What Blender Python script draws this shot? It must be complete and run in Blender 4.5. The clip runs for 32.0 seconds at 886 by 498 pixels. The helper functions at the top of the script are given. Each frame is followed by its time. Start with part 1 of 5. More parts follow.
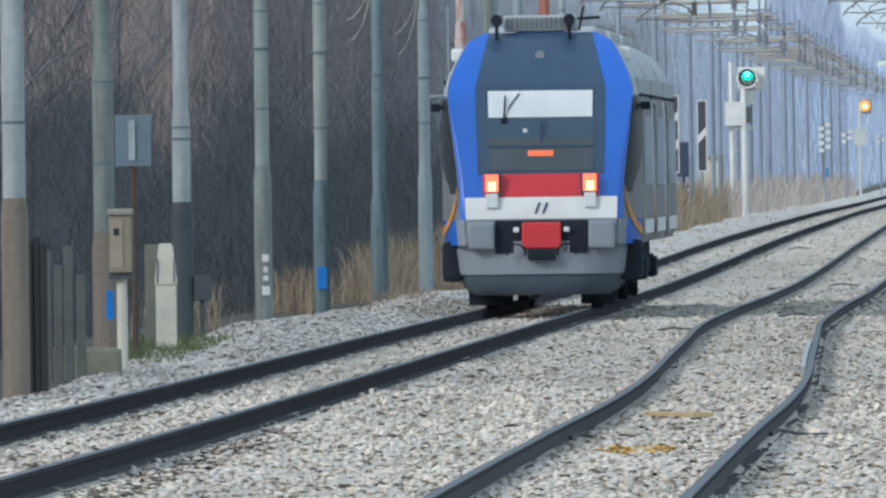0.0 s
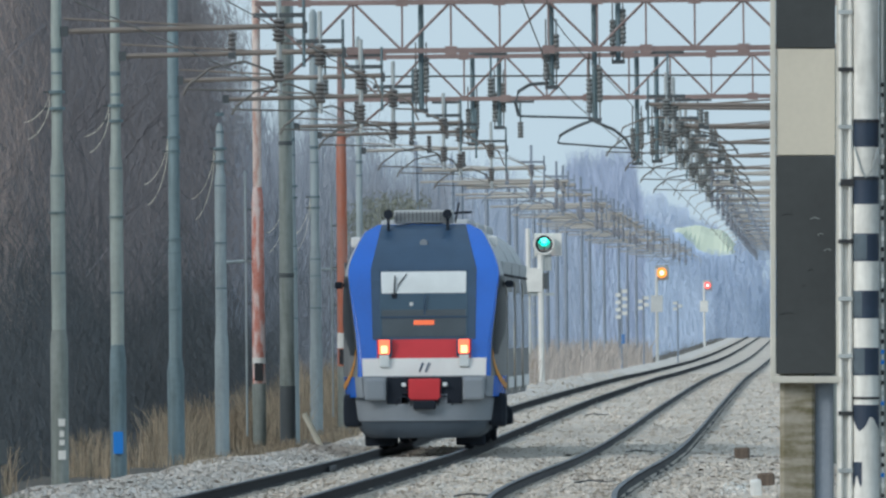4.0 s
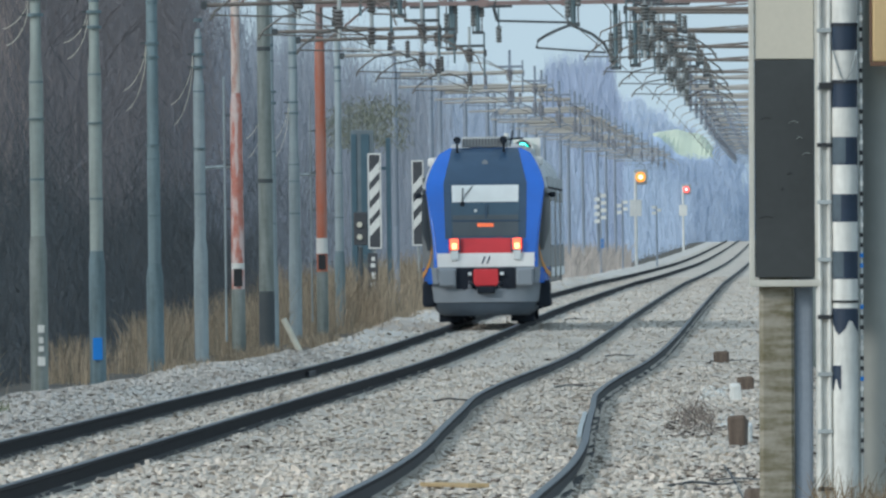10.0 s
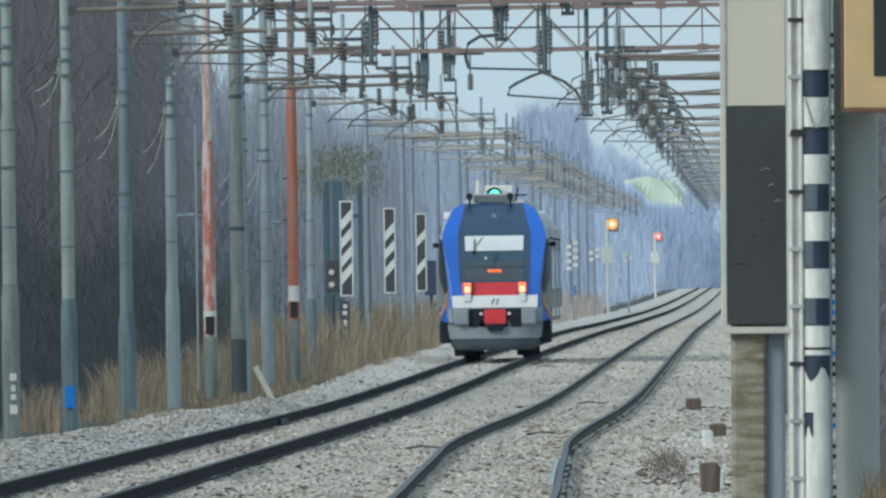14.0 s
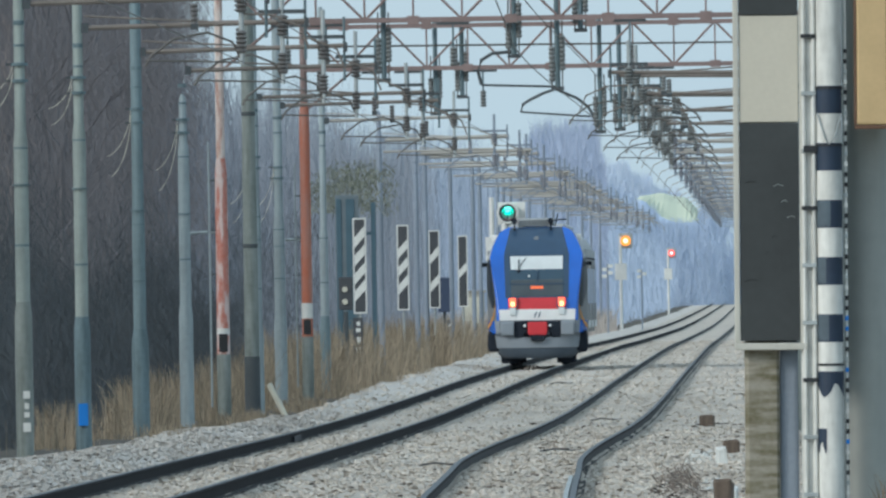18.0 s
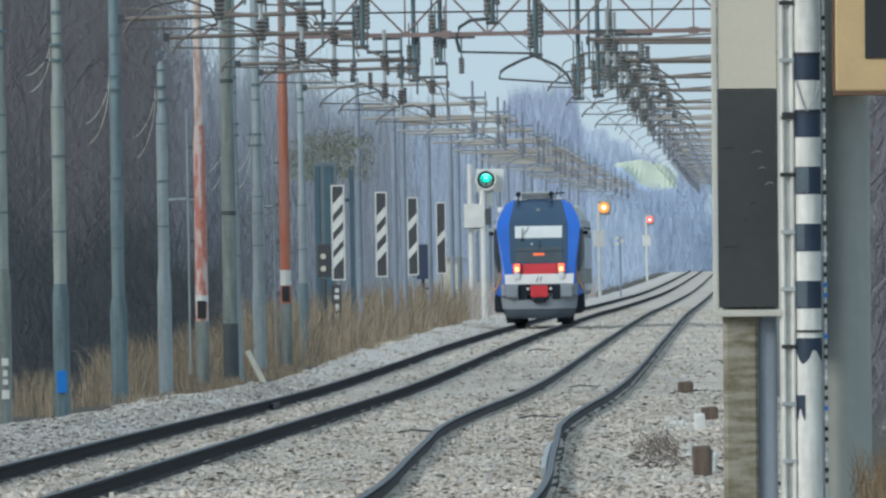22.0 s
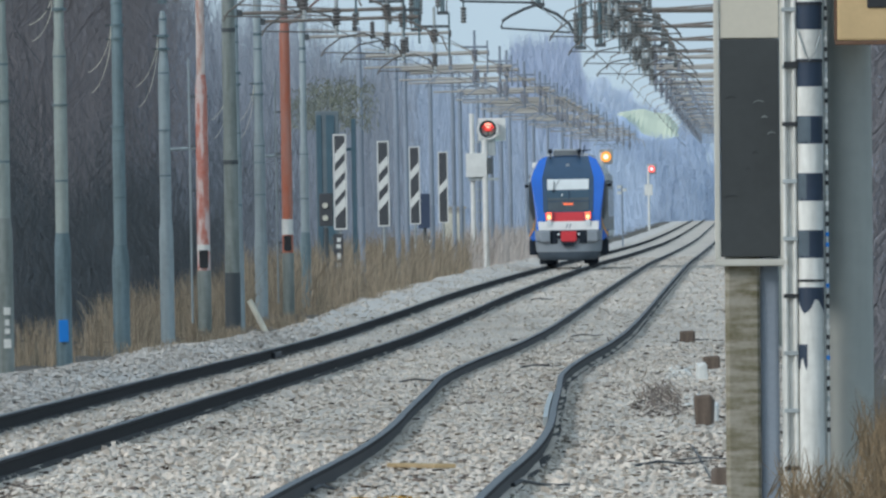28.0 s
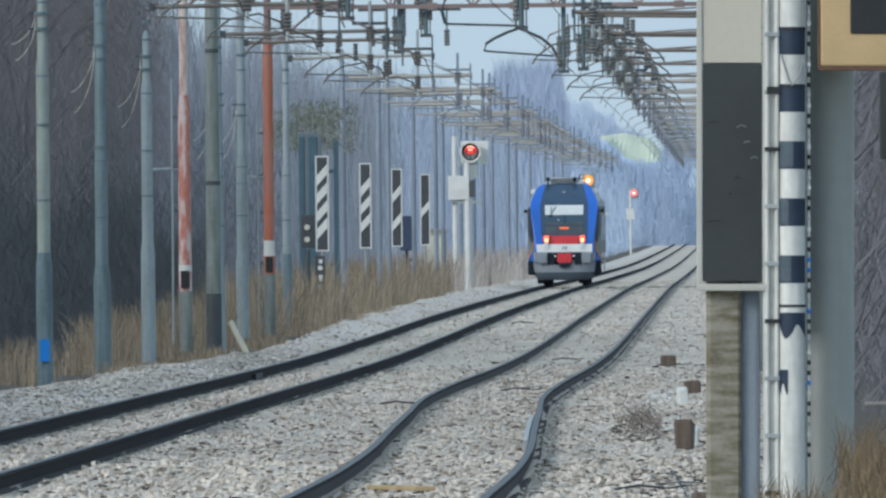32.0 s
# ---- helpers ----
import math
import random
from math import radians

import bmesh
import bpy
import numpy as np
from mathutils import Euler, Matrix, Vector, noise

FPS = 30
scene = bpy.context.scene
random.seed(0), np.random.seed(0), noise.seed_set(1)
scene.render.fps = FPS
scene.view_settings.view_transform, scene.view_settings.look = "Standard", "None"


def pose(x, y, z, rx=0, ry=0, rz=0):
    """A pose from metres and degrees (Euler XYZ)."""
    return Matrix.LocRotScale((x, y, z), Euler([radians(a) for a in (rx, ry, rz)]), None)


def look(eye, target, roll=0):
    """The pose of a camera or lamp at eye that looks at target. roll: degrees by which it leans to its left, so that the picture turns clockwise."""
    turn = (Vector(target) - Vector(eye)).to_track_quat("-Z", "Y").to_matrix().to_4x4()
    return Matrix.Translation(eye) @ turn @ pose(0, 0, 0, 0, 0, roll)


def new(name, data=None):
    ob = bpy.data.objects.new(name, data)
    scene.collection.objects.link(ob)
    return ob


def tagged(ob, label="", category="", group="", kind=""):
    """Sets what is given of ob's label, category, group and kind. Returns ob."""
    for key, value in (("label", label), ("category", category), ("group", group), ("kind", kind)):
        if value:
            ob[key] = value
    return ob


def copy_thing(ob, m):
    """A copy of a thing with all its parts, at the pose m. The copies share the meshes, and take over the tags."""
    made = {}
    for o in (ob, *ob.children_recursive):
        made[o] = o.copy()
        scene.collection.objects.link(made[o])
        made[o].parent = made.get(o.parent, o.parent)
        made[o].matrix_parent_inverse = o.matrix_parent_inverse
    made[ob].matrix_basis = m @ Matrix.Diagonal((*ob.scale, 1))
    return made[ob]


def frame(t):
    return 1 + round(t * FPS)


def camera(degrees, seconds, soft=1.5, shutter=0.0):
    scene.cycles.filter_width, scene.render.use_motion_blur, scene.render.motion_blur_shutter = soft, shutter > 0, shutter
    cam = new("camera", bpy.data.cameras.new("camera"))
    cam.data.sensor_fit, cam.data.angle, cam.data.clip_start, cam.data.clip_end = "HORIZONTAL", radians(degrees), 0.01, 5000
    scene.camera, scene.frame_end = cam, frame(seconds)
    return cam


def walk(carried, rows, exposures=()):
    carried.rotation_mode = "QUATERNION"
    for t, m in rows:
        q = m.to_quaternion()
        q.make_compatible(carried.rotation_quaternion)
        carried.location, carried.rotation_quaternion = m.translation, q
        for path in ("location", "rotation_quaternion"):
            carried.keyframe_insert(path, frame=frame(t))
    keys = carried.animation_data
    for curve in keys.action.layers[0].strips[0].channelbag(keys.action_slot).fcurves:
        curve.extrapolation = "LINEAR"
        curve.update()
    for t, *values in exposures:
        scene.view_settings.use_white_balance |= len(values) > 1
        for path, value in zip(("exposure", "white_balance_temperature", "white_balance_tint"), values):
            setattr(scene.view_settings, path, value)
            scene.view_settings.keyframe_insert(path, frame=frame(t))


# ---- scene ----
EYE = (0, 0, 1.97)
cam = camera(1.4037, 32.0, soft=2.5)
walk(cam, [(t, look(EYE, (x, 1000, z), roll)) for t, x, z, roll in [
    (0, -15.594, -0.193, -0.74), (0.5, -15.514, 0.430, -0.76), (1, -15.459, 2.143, -0.78), (1.5, -14.992, 2.461, -0.68),
    (2, -13.413, 2.581, -0.62), (2.5, -11.468, 3.339, -0.54), (3, -10.161, 4.167, -0.54), (3.5, -9.904, 4.466, -0.53),
    (5.5, -10.495, 3.452, -0.56), (6, -12.365, 3.424, -0.72), (6.5, -12.368, 2.153, -0.68), (7, -12.361, 0.871, -0.77),
    (7.5, -12.331, 0.262, -0.66), (8, -12.332, 0.477, -0.74), (8.5, -12.320, 1.069, -0.88), (9, -11.889, 1.094, -0.85),
    (9.5, -10.149, 1.110, -0.84), (10, -9.363, 1.686, -0.73), (10.5, -9.313, 3.920, -0.76), (11, -9.129, 3.845, -0.92),
    (11.5, -9.061, 3.852, -0.86), (12, -8.885, 3.752, -0.90), (12.5, -8.542, 3.061, -0.90), (13, -8.546, 2.998, -0.79),
    (13.5, -8.582, 2.979, -0.77), (14, -8.568, 2.988, -0.82), (14.5, -8.565, 2.981, -0.83), (16.5, -8.912, 3.305, -0.94),
    (17, -8.933, 3.409, -0.92), (17.5, -8.937, 3.427, -0.92), (18, -8.927, 3.462, -0.94), (18.5, -8.826, 3.666, -0.93),
    (19, -8.609, 3.653, -1.06), (19.5, -8.614, 3.663, -0.97), (20, -8.501, 3.685, -0.99), (20.5, -8.278, 3.670, -0.89),
    (21, -8.390, 2.451, -0.94), (21.5, -8.372, 2.208, -1.03), (22, -8.344, 2.536, -0.98), (22.5, -8.256, 4.134, -0.79),
    (23, -8.332, 4.145, -0.90), (23.5, -8.508, 3.721, -0.92), (24, -9.183, 3.348, -1.03), (24.5, -10.235, 3.338, -0.95),
    (25, -10.212, 3.350, -1.00), (25.5, -10.225, 2.809, -1.10), (26, -10.209, 1.878, -1.11), (26.5, -9.286, 1.595, -1.19),
    (28.5, -8.261, 1.075, -0.93), (29, -8.269, 1.087, -0.96), (29.5, -8.256, 1.120, -1.02), (30, -7.941, 1.474, -0.88),
    (30.5, -7.845, 1.616, -0.78), (31, -7.884, 1.806, -0.72), (31.5, -7.859, 1.805, -0.50), (32, -7.906, 1.751, -0.53),
]], exposures=[(0.0, 0.31, 5880, 10), (1.5, 0.30, 5950, 10), (3.5, 0.19, 6000, 9), (6.0, 0.15, 6050, 9), (8.0, 0.14, 5950, 9), (10.0, 0.15, 5900, 7), (13.0, 0.13, 5950, 4), (17.0, 0.14, 5950, 7), (20.0, 0.13, 5950, 5), (22.0, 0.13, 6000, 8), (26.0, 0.11, 5950, 9), (29.0, 0.10, 5860, 9), (32.0, 0.10, 5820, 9)])

# ---- world and sun: a bright overcast winter sky, a weak wide sun from behind on the left ----
world = bpy.data.worlds.new("sky")
scene.world = world
world.use_nodes = True
wn = world.node_tree.nodes
wl = world.node_tree.links
bg = wn["Background"]
sky = wn.new("ShaderNodeTexSky")
sky.sky_type = "NISHITA"
sky.sun_disc = False
sky.sun_elevation = radians(28)
sky.sun_rotation = radians(231)
sky.dust_density = 2.0
cloud = wn.new("ShaderNodeMix")
cloud.data_type = "RGBA"
cloud.inputs["Factor"].default_value = 0.75
cloud.inputs["B"].default_value = (5.6, 6.8, 7.4, 1)
wl.new(sky.outputs["Color"], cloud.inputs["A"])
wl.new(cloud.outputs["Result"], bg.inputs["Color"])
bg.inputs["Strength"].default_value = 0.107
sun = new("sun", bpy.data.lights.new("sun", "SUN"))
sun.data.energy = 1.65
sun.data.angle = radians(14)
sun.data.color = (1.0, 0.93, 0.84)
sun.matrix_world = look((0, 0, 50), (0.72 * 50, 0.58 * 50, 50 - 0.52 * 50))


# ---- materials ----
def mat(name, color, rough=0.7, metal=0.0, vary=0.25, scale=3.0, fine=40.0, bump=0.0, island=0.0, rnd=0.0, tint=None, spec=0.4, stretch=None, sharp=0.25):
    """A surface with stains at one scale, grain at another, and differences from piece to piece."""
    m = bpy.data.materials.new(name)
    m.use_nodes = True
    n, l = m.node_tree.nodes, m.node_tree.links
    b = n["Principled BSDF"]
    b.inputs["Roughness"].default_value = rough
    b.inputs["Metallic"].default_value = metal
    b.inputs["Specular IOR Level"].default_value = spec
    tc = n.new("ShaderNodeTexCoord")
    no = n.new("ShaderNodeTexNoise")
    src_v = tc.outputs["Object"]
    if stretch:
        mp = n.new("ShaderNodeMapping")
        mp.inputs["Scale"].default_value = stretch
        l.new(src_v, mp.inputs["Vector"])
        src_v = mp.outputs["Vector"]
    no.inputs["Scale"].default_value = scale
    no.inputs["Detail"].default_value = 4
    l.new(src_v, no.inputs["Vector"])
    gr = n.new("ShaderNodeTexNoise")
    gr.inputs["Scale"].default_value = fine
    l.new(tc.outputs["Object"], gr.inputs["Vector"])
    mix = n.new("ShaderNodeMix")
    mix.data_type = "RGBA"
    other = tint or tuple(c * (1 - vary) for c in color)
    mix.inputs["A"].default_value = (*other, 1)
    mix.inputs["B"].default_value = (*(min(1, c * (1 + vary * 0.5)) for c in color), 1)
    add = n.new("ShaderNodeMath")
    add.operation = "MULTIPLY_ADD"
    add.inputs[1].default_value = 0.45
    l.new(gr.outputs["Fac"], add.inputs[0])
    ramp = n.new("ShaderNodeMapRange")
    ramp.inputs["From Min"].default_value = 0.5 - sharp
    ramp.inputs["From Max"].default_value = 0.5 + sharp
    ramp.inputs["To Max"].default_value = 0.6
    l.new(no.outputs["Fac"], ramp.inputs["Value"])
    l.new(ramp.outputs["Result"], add.inputs[2])
    l.new(add.outputs["Value"], mix.inputs["Factor"])
    out = mix.outputs["Result"]
    if island or rnd:
        hs = n.new("ShaderNodeHueSaturation")
        mr = n.new("ShaderNodeMapRange")
        if island:
            src = n.new("ShaderNodeNewGeometry").outputs["Random Per Island"]
        else:
            src = n.new("ShaderNodeObjectInfo").outputs["Random"]
        k = island or rnd
        mr.inputs["To Min"].default_value = 1 - k
        mr.inputs["To Max"].default_value = 1 + k
        l.new(src, mr.inputs["Value"])
        l.new(mr.outputs["Result"], hs.inputs["Value"])
        l.new(out, hs.inputs["Color"])
        out = hs.outputs["Color"]
    l.new(out, b.inputs["Base Color"])
    if bump:
        bp = n.new("ShaderNodeBump")
        bp.inputs["Strength"].default_value = bump
        bp.inputs["Distance"].default_value = 0.01
        l.new(gr.outputs["Fac"], bp.inputs["Height"])
        l.new(bp.outputs["Normal"], b.inputs["Normal"])
    return m


def glow(name, color, strength):
    m = mat(name, color, rough=0.3, vary=0.05)
    b = m.node_tree.nodes["Principled BSDF"]
    b.inputs["Emission Color"].default_value = (*color, 1)
    b.inputs["Emission Strength"].default_value = strength
    return m


M_soil = mat("soil", (0.085, 0.075, 0.06), 0.95, vary=0.5, scale=0.3, fine=6)
M_ballast = mat("ballast_bed", (0.50, 0.452, 0.39), 0.95, vary=0.5, scale=0.9, fine=18, bump=0.5, tint=(0.34, 0.297, 0.25), stretch=(1, 0.05, 1))
M_stone = mat("ballast_stone", (0.63, 0.575, 0.50), 0.9, vary=0.5, scale=0.9, fine=25, island=0.11, tint=(0.45, 0.395, 0.335), stretch=(1, 0.05, 1))
# a greyer stone for the shoulder of the bed
M_shoulder = mat("shoulder_stone", (0.53, 0.495, 0.45), 0.92, vary=0.5, scale=0.8, fine=22, island=0.16, tint=(0.36, 0.335, 0.305), stretch=(1, 0.08, 1))
M_leaf = mat("orange_leaf", (0.52, 0.30, 0.055), 0.8, vary=0.4, scale=3.0, fine=25, island=0.35)
M_loose = mat("loose_stone", (0.55, 0.49, 0.42), 0.9, vary=0.4, scale=2.0, fine=25, rnd=0.45)
M_darkstone = mat("stained_stone", (0.15, 0.12, 0.10), 0.95, vary=0.4, scale=3.0, fine=25, island=0.4)
M_rail = mat("rail_steel", (0.017, 0.018, 0.0215), 0.85, 0.0, vary=0.35, scale=0.4, fine=12, spec=0.15)
M_web = mat("grey_rail_web", (0.036, 0.039, 0.045), 0.75, 0.05, vary=0.4, scale=0.6, fine=14, stretch=(1, .15, 4))
M_railhead = mat("rail_head", (0.075, 0.08, 0.088), 0.5, 0.5, vary=0.2, scale=0.5)
M_galv = mat("galvanised_steel", (0.42, 0.455, 0.455), 0.65, 0.1, vary=0.4, scale=1.3, fine=11, rnd=0.04, stretch=(6, 6, 0.8), sharp=0.18)
M_mastteal = mat("teal_grey_paint", (0.15, 0.21, 0.235), 0.65, 0.05, vary=0.4, scale=1.2, fine=11, rnd=0.04, tint=(0.07, 0.10, 0.105), stretch=(7, 7, 0.9), sharp=0.16)
M_mastpale = mat("pale_galvanised", (0.32, 0.375, 0.39), 0.65, 0.1, vary=0.36, scale=1.2, fine=10, rnd=0.12, stretch=(6, 6, 0.8), sharp=0.18)
# tube for the farther arms, lightened in colour for haze
M_beampale = mat("hazed_weathered_tube", (0.42, 0.40, 0.365), 0.75, 0.1, vary=0.25, scale=1.0)
M_mastgreen = mat("green_grey_paint", (0.245, 0.27, 0.255), 0.65, 0.05, vary=0.4, scale=1.2, fine=11, rnd=0.04, tint=(0.125, 0.145, 0.13), stretch=(7, 7, 0.9), sharp=0.16)
M_mastdark = mat("tarred_steel", (0.09, 0.103, 0.11), 0.7, 0.1, vary=0.4, scale=1.0, fine=10)
M_rustmix = mat("flaking_red_and_white_paint", (0.42, 0.115, 0.07), 0.8, 0.05, vary=0.3, scale=2.0, fine=14, tint=(0.70, 0.63, 0.60), stretch=(4, 4, 0.9), sharp=0.06)
M_sage = mat("sage_grey_paint", (0.325, 0.37, 0.345), 0.65, 0.05, vary=0.36, scale=1.2, fine=11, rnd=0.05, stretch=(7, 7, 0.8), sharp=0.17)
M_tealup = mat("pale_teal_paint", (0.18, 0.245, 0.265), 0.65, 0.05, vary=0.42, scale=1.2, fine=11, rnd=0.05, stretch=(7, 7, 0.8), sharp=0.17)
M_arm = mat("brown_weathered_tube", (0.235, 0.205, 0.18), 0.8, 0.1, vary=0.4, scale=2.0)
M_creammix = mat("flaking_cream_paint", (0.66, 0.60, 0.55), 0.8, 0.0, vary=0.3, scale=2.2, fine=14, tint=(0.44, 0.24, 0.19), stretch=(4, 4, 0.9), sharp=0.08)
M_railfoot = mat("dark_rail_foot", (0.026, 0.0255, 0.026), 0.9, vary=0.4, scale=0.6, fine=12)
# far steel and insulators: distance haze mixed into the base colour
M_mastfar = mat("hazed_grey_steel", (0.25, 0.29, 0.345), 0.7, 0.1, vary=0.2, scale=0.8, rnd=0.15)
M_insfar = mat("hazed_insulator", (0.26, 0.27, 0.30), 0.5, vary=0.2)
M_rust = mat("red_lead_paint", (0.40, 0.115, 0.06), 0.75, 0.1, vary=0.3, scale=1.6, fine=14, tint=(0.44, 0.24, 0.19), stretch=(4, 4, 0.8), sharp=0.12)
M_footrust = mat("weathered_brown_steel", (0.26, 0.215, 0.175), 0.85, 0.05, vary=0.4, scale=1.2, fine=14, stretch=(5, 5, 0.7))
M_cream = mat("cream_weathered_paint", (0.62, 0.60, 0.50), 0.75, vary=0.25, scale=3.0, fine=16)
M_mastnear = mat("warm_grey_mast", (0.41, 0.42, 0.385), 0.6, 0.05, vary=0.25, scale=1.0, fine=12, stretch=(6, 6, 0.6))
M_brownrust = mat("brown_rust", (0.17, 0.10, 0.065), 0.85, 0.1, vary=0.4, scale=1.5, fine=14)
M_beam = mat("rusty_gantry_steel", (0.29, 0.215, 0.20), 0.75, 0.1, vary=0.35, scale=1.0, fine=12)
M_white = mat("white_paint", (0.74, 0.74, 0.70), 0.6, vary=0.22, scale=2.0, fine=16)
M_black = mat("black_paint", (0.03, 0.032, 0.035), 0.6, vary=0.3, scale=2.0)
# black paint with the haze over the boards put into its colour
M_hazeblack = mat("hazed_black_paint", (0.075, 0.08, 0.088), 0.75, vary=0.35, scale=3.0)
M_ceramic = mat("dark_insulator", (0.16, 0.155, 0.15), 0.35, vary=0.2)
M_wire = mat("copper_wire", (0.15, 0.145, 0.135), 0.6, 0.5, vary=0.2)
M_concrete = mat("concrete", (0.36, 0.34, 0.30), 0.9, vary=0.35, scale=2.5, fine=20, bump=0.3)
M_blue = mat("blue_plate", (0.02, 0.20, 0.62), 0.5, vary=0.15)
M_drygrass = mat("dry_grass", (0.30, 0.245, 0.175), 0.9, vary=0.4, scale=0.5, island=0.5)
M_weed = mat("brown_weeds", (0.20, 0.145, 0.085), 0.9, vary=0.35, scale=2.0, island=0.4)
M_brush = mat("grey_brown_brush", (0.225, 0.19, 0.165), 0.9, vary=0.35, scale=2.0, island=0.4)
M_greengrass = mat("green_grass", (0.105, 0.135, 0.06), 0.9, vary=0.3, scale=1.0, island=0.4)
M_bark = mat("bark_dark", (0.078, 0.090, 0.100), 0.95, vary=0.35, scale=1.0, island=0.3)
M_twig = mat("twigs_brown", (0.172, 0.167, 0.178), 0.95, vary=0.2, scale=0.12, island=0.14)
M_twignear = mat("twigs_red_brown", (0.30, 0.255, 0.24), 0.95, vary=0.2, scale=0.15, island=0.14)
# haze is painted into the next six twig colours, bluer with distance
M_twigmist = mat("twigs_hazed_brown", (0.188, 0.212, 0.255), 0.95, vary=0.25, scale=0.1, island=0.2)
M_twigmid = mat("twigs_hazed_violet", (0.275, 0.305, 0.355), 0.95, vary=0.25, scale=0.08, island=0.15)
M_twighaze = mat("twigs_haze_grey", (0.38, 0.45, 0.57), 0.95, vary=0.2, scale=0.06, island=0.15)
M_twigfar = mat("twigs_hazed_blue", (0.46, 0.56, 0.72), 0.95, vary=0.2, scale=0.05, island=0.12)
M_twigpale = mat("twigs_hazed_pale", (0.60, 0.68, 0.80), 0.95, vary=0.15, scale=0.05, island=0.08)
M_twiggrove = mat("twigs_hazed_violet_blue", (0.42, 0.49, 0.64), 0.95, vary=0.2, scale=0.05, island=0.12)
# paler straw for the far stretch of grass
M_farstraw = mat("pale_straw", (0.46, 0.41, 0.37), 0.9, vary=0.25, scale=0.2, island=0.25)
M_oldwood = mat("old_wood", (0.15, 0.115, 0.09), 0.9, vary=0.5, scale=4.0, fine=30, stretch=(4, 4, 0.6))
M_ever = mat("evergreen", (0.17, 0.185, 0.15), 0.9, vary=0.4, scale=0.6, island=0.4)
M_field = mat("pale_field", (0.66, 0.70, 0.54), 0.95, vary=0.15, scale=0.05, fine=0.6)


# ---- small tools for building ----
def curve_of(knots):
    """A smooth function through knots of (place, value)."""
    xs = [k[0] for k in knots]
    ys = [k[1] for k in knots]
    n = len(xs)
    ms = []
    for i in range(n):
        a, b = max(0, i - 1), min(n - 1, i + 1)
        ms.append((ys[b] - ys[a]) / (xs[b] - xs[a]))

    def f(x):
        if x <= xs[0]:
            return ys[0]
        if x >= xs[-1]:
            return ys[-1]
        i = 0
        while xs[i + 1] < x:
            i += 1
        h = xs[i + 1] - xs[i]
        s = (x - xs[i]) / h
        return ((2 * s ** 3 - 3 * s * s + 1) * ys[i] + (s ** 3 - 2 * s * s + s) * h * ms[i]
                + (3 * s * s - 2 * s ** 3) * ys[i + 1] + (s ** 3 - s * s) * h * ms[i + 1])
    return f


# lie of the line: height of the rails, and the middle of the two tracks
rail_z = curve_of([(0, .10), (180, .10), (300, .04), (460, 0), (620, -.05), (750, 0), (864, .08), (1006, .14), (1170, .18), (1408, .21), (1600, .17), (2000, .14), (2400, .15), (3000, .35), (4000, .9), (5200, 1.6)])
# the far posts stand on a bank beside the line that climbs a little more than the rails do
bank_z = curve_of([(0, .10), (180, .10), (300, .04), (460, 0), (620, -.05), (750, 0), (864, .08), (1006, .14), (1170, .20), (1408, .26), (2000, .6), (3000, 1.3), (5200, 2.0)])
track_l = curve_of([(0, -7.3), (180, -7.1), (300, -6.95), (410, -6.83), (520, -6.72), (650, -6.67), (1006, -6.6), (1408, -6.45), (3000, -6.3), (5200, -6.3)])
track_r = curve_of([(0, -2.6), (180, -2.6), (260, -2.61), (305, -2.57), (340, -2.635), (376, -2.79), (416, -2.95), (456, -3.11), (510, -3.10), (580, -2.965), (680, -2.885), (960, -2.87), (1400, -2.95), (3000, -2.95), (5200, -2.95)])


def part(name, bm, material, parent=None, label="", smooth=False):
    me = bpy.data.meshes.new(name)
    if smooth:
        bm.normal_update()
        bmesh.ops.split_edges(bm, edges=[e for e in bm.edges if len(e.link_faces) == 2 and e.calc_face_angle(0.0) > 0.7])
    bm.to_mesh(me)
    bm.free()
    if smooth:
        for p in me.polygons:
            p.use_smooth = len(p.vertices) <= 4
    for m in (material if isinstance(material, (list, tuple)) else [material]):
        me.materials.append(m)
    ob = new(name, me)
    if parent is not None:
        ob.parent = parent
    return tagged(ob, label)


def part_data(name, verts, faces, material, parent=None, label=""):
    me = bpy.data.meshes.new(name)
    me.from_pydata(verts, [], faces)
    me.update()
    me.materials.append(material)
    ob = new(name, me)
    if parent is not None:
        ob.parent = parent
    return tagged(ob, label)


def box(bm, x0, x1, y0, y1, z0, z1, bevel=0.0):
    vs = [bm.verts.new((x, y, z)) for z in (z0, z1) for y in (y0, y1) for x in (x0, x1)]
    fs = [bm.faces.new([vs[i] for i in f]) for f in ((0, 2, 3, 1), (4, 5, 7, 6), (0, 1, 5, 4), (2, 6, 7, 3), (0, 4, 6, 2), (1, 3, 7, 5))]
    if bevel:
        es = list({e for f in fs for e in f.edges})
        bmesh.ops.bevel(bm, geom=es, offset=bevel, segments=2, affect="EDGES", profile=0.6)
    return bm


def boxed(x0, x1, y0, y1, z0, z1, bevel=0.0):
    return box(bmesh.new(), x0, x1, y0, y1, z0, z1, bevel)


